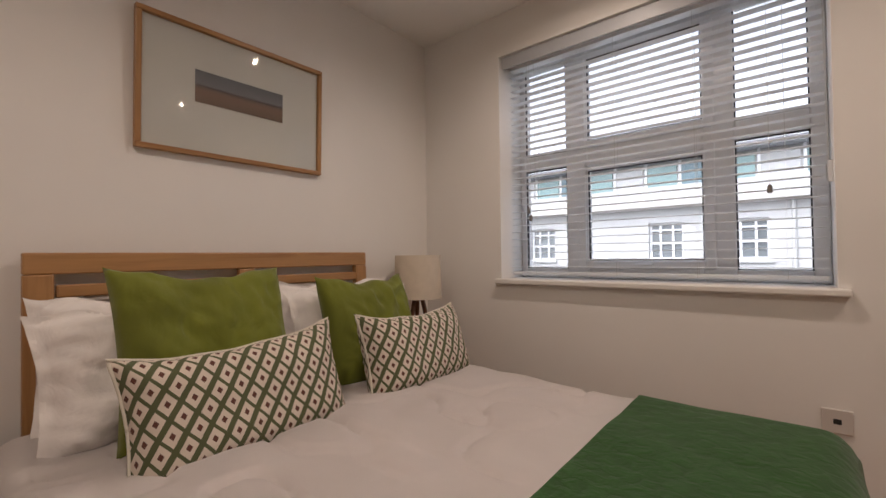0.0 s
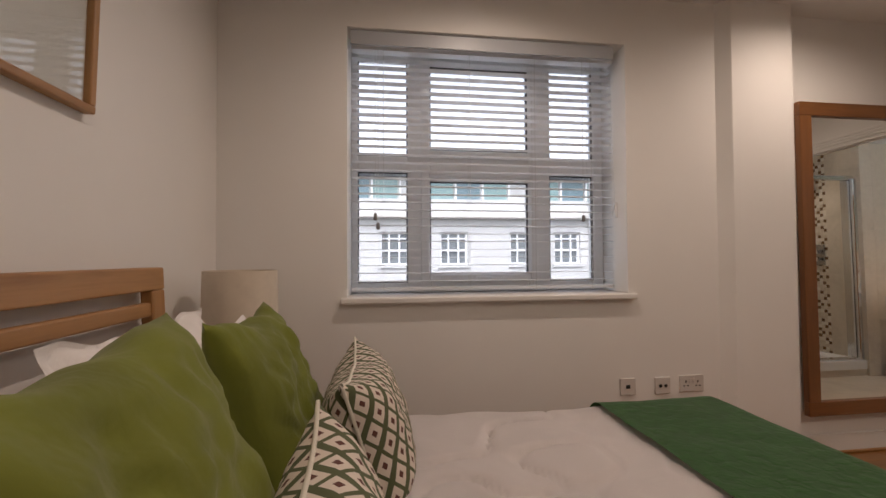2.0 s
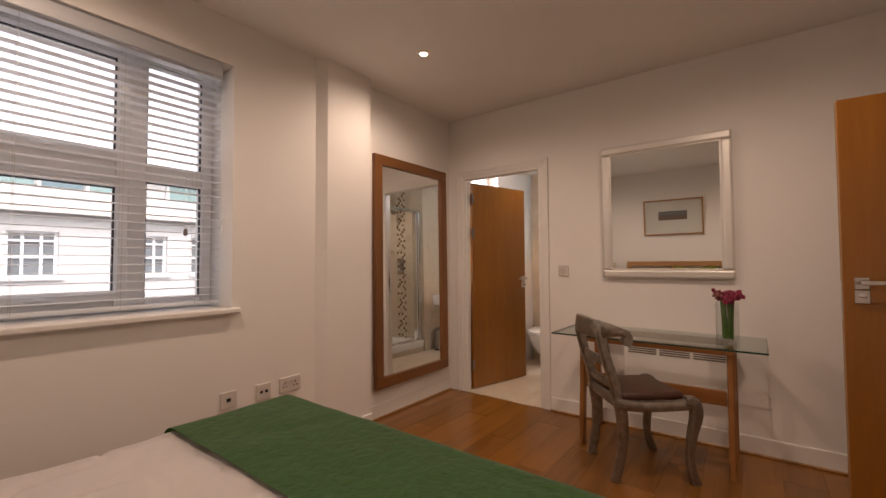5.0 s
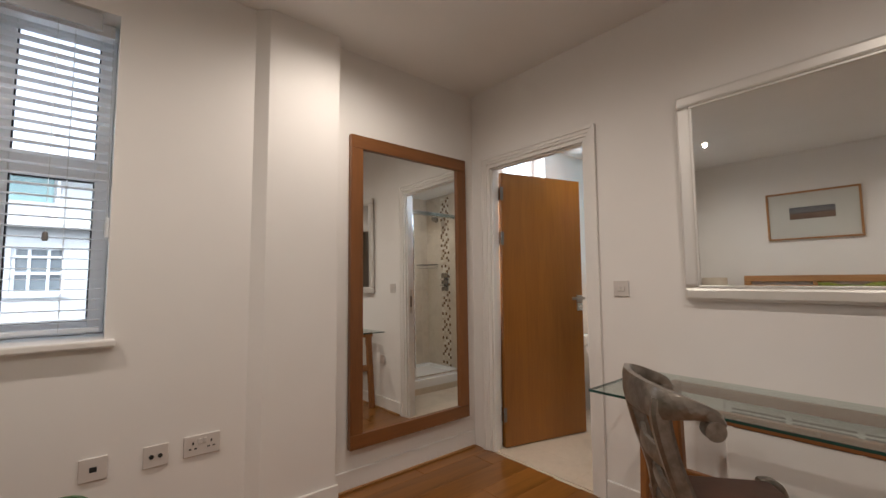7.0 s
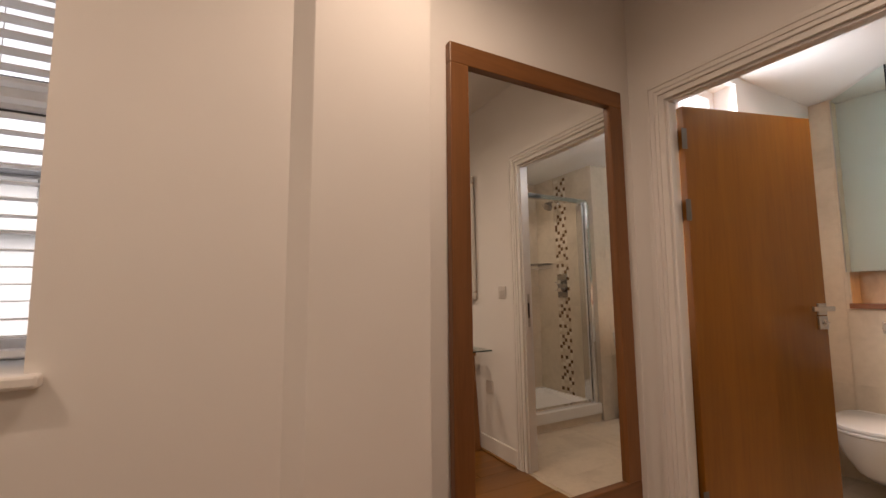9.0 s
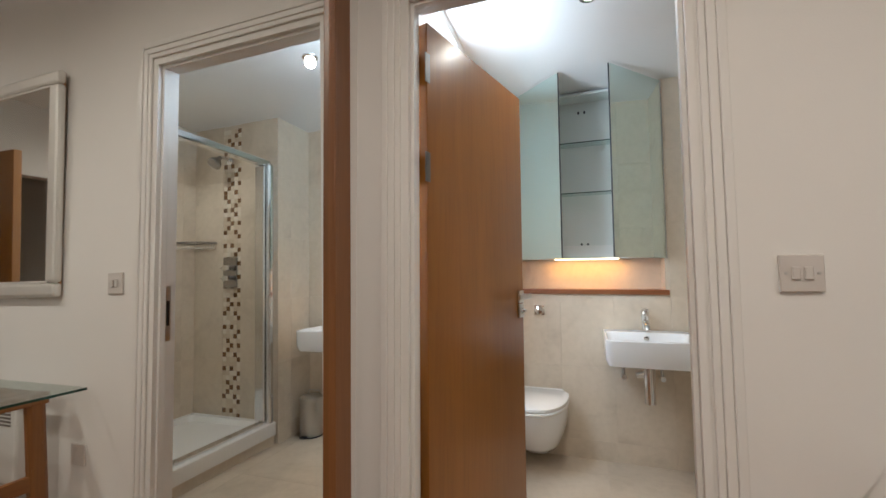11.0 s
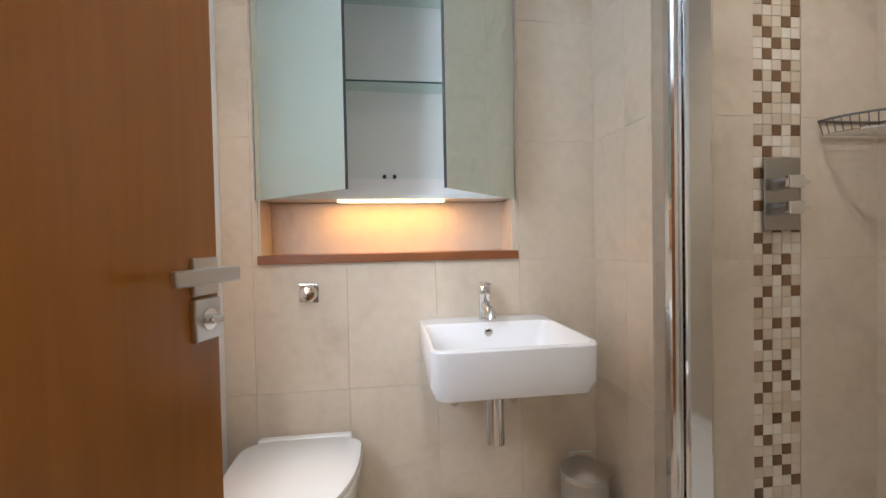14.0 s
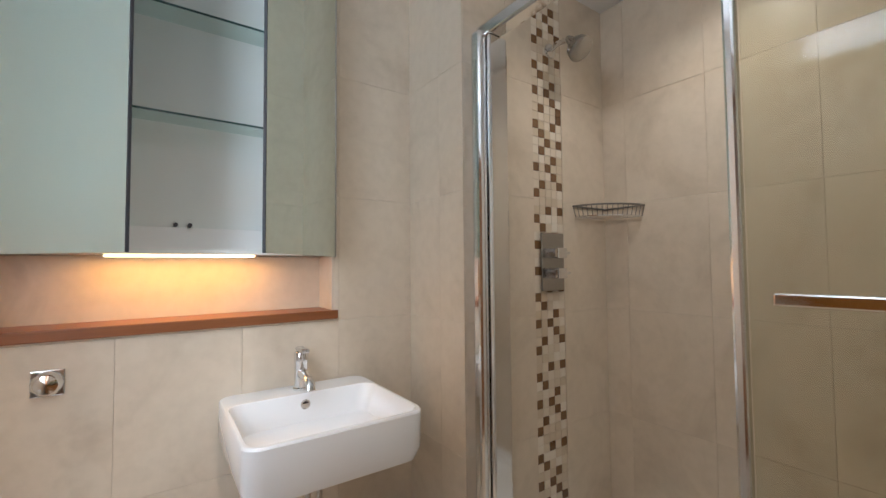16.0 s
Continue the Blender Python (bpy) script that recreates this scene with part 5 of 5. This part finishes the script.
bask = thing("corner_basket", "chrome wire corner basket in the shower", "shower basket", (VALVE_X, BY0, 1.47))
R1 = 0.225
arc = [(-0.82 * R1 * math.sin(radians(a)) - 0.004, R1 * math.cos(radians(a)) + 0.004, 0) for a in range(0, 91, 10)]
loop = [(-0.004, 0.004, 0)] + arc + [(-0.004, 0.004, 0)]
bm = sweep(loop, [(0.0035, 0.0035)])
# hoop and wires are chrome; the darker metal stands in for dark reflections
part("top_hoop", bm, DARK_METAL, bask)
part("lower_hoop", sweep([(x * 0.93 - 0.004, y * 0.93 + 0.004, -0.045) for x, y, _ in loop], [(0.0025, 0.0025)]), CHROME, bask)
bm = bmesh.new()
for a in range(0, 91, 6):
    x, y = -0.82 * R1 * math.sin(radians(a)) - 0.004, R1 * math.cos(radians(a)) + 0.004
    rod((x, y, 0), (x * 0.93 - 0.004, y * 0.93 + 0.004, -0.045), 0.0016, seg=5, bm=bm)
part("wires", bm, DARK_METAL, bask)
bm = bmesh.new()
for k in range(1, 12):
    x = -R1 * 0.93 * k / 12
    rod((0.82 * x, 0.006, -0.046), (0.82 * x, math.sqrt(max(0, (R1 * 0.93) ** 2 - x * x)), -0.046), 0.0016, seg=5, bm=bm)
part("base_wires", bm, CHROME, bask)

# ---- small pieces: floor planks, tiles and mosaic ----
boards = thing("floor", "warm oak plank floor, satin finished", "floor", kind="structure")
cache = {}
PW = 0.185
row = 0
y = -1.3
while y < NICHE_Y - 0.002:
    y1 = min(y + PW, NICHE_Y)
    shift = (row * 0.43) % 1.15
    x = X0 - shift
    while x < X1:
        a, b = max(x, X0 if y > -0.06 else 1.72), min(x + 1.147, X1)
        if b - a > 0.03:
            key = (round(b - a, 3), round(y1 - y, 3))
            if key not in cache:
                cache[key] = box(0, b - a, 0, y1 - y - 0.0007, -0.015, 0.0, 0.0008, 1)
                me = bpy.data.meshes.new("plank")
                cache[key].to_mesh(me)
                cache[key].free()
                me.materials.append(PLANK)
                cache[key] = me
            ob = new("plank", cache[key])
            ob.parent = boards
            ob.location = (a, y, 0)
        x += 1.15
    y, row = y + PW, row + 1


def tiles(parent, origin, across, up, out, w, h, tw, th, material, u0=0.0, v0=0.0, holes=(), thick=0.008, gap=0.0007):
    """Tiles on a face: origin at its low corner; across, up and out are axes; u0, v0 shift the joints."""
    across, up, out, origin = Vector(across), Vector(up), Vector(out), Vector(origin)
    rects = []
    v = -v0
    while v < h:
        u = -u0
        while u < w:
            r = [max(u, 0), min(u + tw, w), max(v, 0), min(v + th, h)]
            if r[1] - r[0] > 0.004 and r[3] - r[2] > 0.004:
                rects.append(r)
            u += tw
        v += th
    for a0, a1, b0, b1 in holes:
        cut = []
        for r in rects:
            if r[1] <= a0 or r[0] >= a1 or r[3] <= b0 or r[2] >= b1:
                cut.append(r)
                continue
            if r[0] < a0:
                cut.append([r[0], a0, r[2], r[3]])
            if r[1] > a1:
                cut.append([a1, r[1], r[2], r[3]])
            m0, m1 = max(r[0], a0), min(r[1], a1)
            if r[2] < b0:
                cut.append([m0, m1, r[2], b0])
            if r[3] > b1:
                cut.append([m0, m1, b1, r[3]])
        rects = [r for r in cut if r[1] - r[0] > 0.004 and r[3] - r[2] > 0.004]
    for a0, a1, b0, b1 in rects:
        bm = box(gap / 2, a1 - a0 - gap / 2, 0, thick, gap / 2, b1 - b0 - gap / 2, 0.0005, 1)
        me = bpy.data.meshes.new("tile")
        bm.to_mesh(me)
        bm.free()
        me.materials.append(material)
        ob = new("tile", me)
        ob.parent = parent
        m = Matrix((across, out, up)).transposed().to_4x4()
        ob.matrix_world = Matrix.Translation(origin + across * a0 + up * b0) @ m


TH, TW = 0.455, 0.324
V0 = TH - 0.118
# back wall, from y = 3.534 down to the jog
tiles(wall_b, (bx, BY1, 0), (0, -1, 0), (0, 0, 1), (-1, 0, 0), BY1 - JOG_Y, BH, TW, TH, TILE, 0.221, V0, [(BY1 - 3.41, BY1 - 2.478, 1.05, BH)])
tiles(wall_j, (bx, JOG_Y - 0.008, 0), (-1, 0, 0), (0, 0, 1), (0, 1, 0), bx - VALVE_X, BH, TW, TH, TILE, 0.1, V0)
MY0, MY1 = 1.630, 1.8025
tiles(wall_j, (VALVE_X + 0.008, JOG_Y - 0.008, 0.07), (0, -1, 0), (0, 0, 1), (-1, 0, 0), JOG_Y - 0.008 - BY0, BH - 0.07, 0.62, TH, TILE, 0.42, TH - 0.048, [(JOG_Y - 0.008 - MY1, JOG_Y - 0.008 - MY0, 0.0, BH)])
tiles(wall_s, (VALVE_X + 0.008, BY0 - 0.008, 0.07), (-1, 0, 0), (0, 0, 1), (0, 1, 0), VALVE_X - BX0, BH - 0.07, TW, TH, TILE, 0.209, TH - 0.048)
tiles(floor_b, (X1 + 0.03, 3.85, -0.008), (1, 0, 0), (0, -1, 0), (0, 0, 1), 5.25 - X1 - 0.03, 2.6, 0.6, 0.6, FLOOR_TILE, 0.35, 0.2)

# mosaic strip of five columns
# the dark pieces of one sheet, nine rows from the top, columns from the far end
DARKS = [(2, 4), (0,), (1,), (3,), (0, 2), (3,), (1, 4), (0,), ()]
# rows where two sheets meet near the top
CUT_ROWS = {44: (1,), 45: (2, 4), 46: (1,), 47: (0, 3), 48: (4,)}
PITCH = (MY1 - MY0) / 5
me_l = bpy.data.meshes.new("mosaic_tile")
bm = box(-0.004, 0.0, 0.0006, PITCH - 0.0006, 0.0006, PITCH - 0.0006, 0.001, 1)
bm.to_mesh(me_l)
me_l.materials.append(MOS_LIGHT)
me_d = bpy.data.meshes.new("mosaic_tile_dark")
bm.to_mesh(me_d)
bm.free()
me_d.materials.append(MOS_DARK)
rows = int((BH - 0.1473) / PITCH)
rest = bmesh.new()
for r in range(rows):
    dark = CUT_ROWS.get(r, DARKS[(19 - r) % len(DARKS)])
    for c in range(5):
        at = (VALVE_X + 0.006, MY0 + c * PITCH, 0.1473 + r * PITCH)
        if r < 66:
            ob = new("mosaic_tile", me_d if 4 - c in dark else me_l)
            ob.parent = wall_j
            ob.location = at
        else:
            box(at[0] - 0.006, at[0], at[1] + 0.001, at[1] + PITCH - 0.001, at[2] + 0.001, at[2] + PITCH - 0.001, bm=rest)
tagged(part("mosaic_top", rest, MOS_LIGHT, wall_j), kind="stuff")
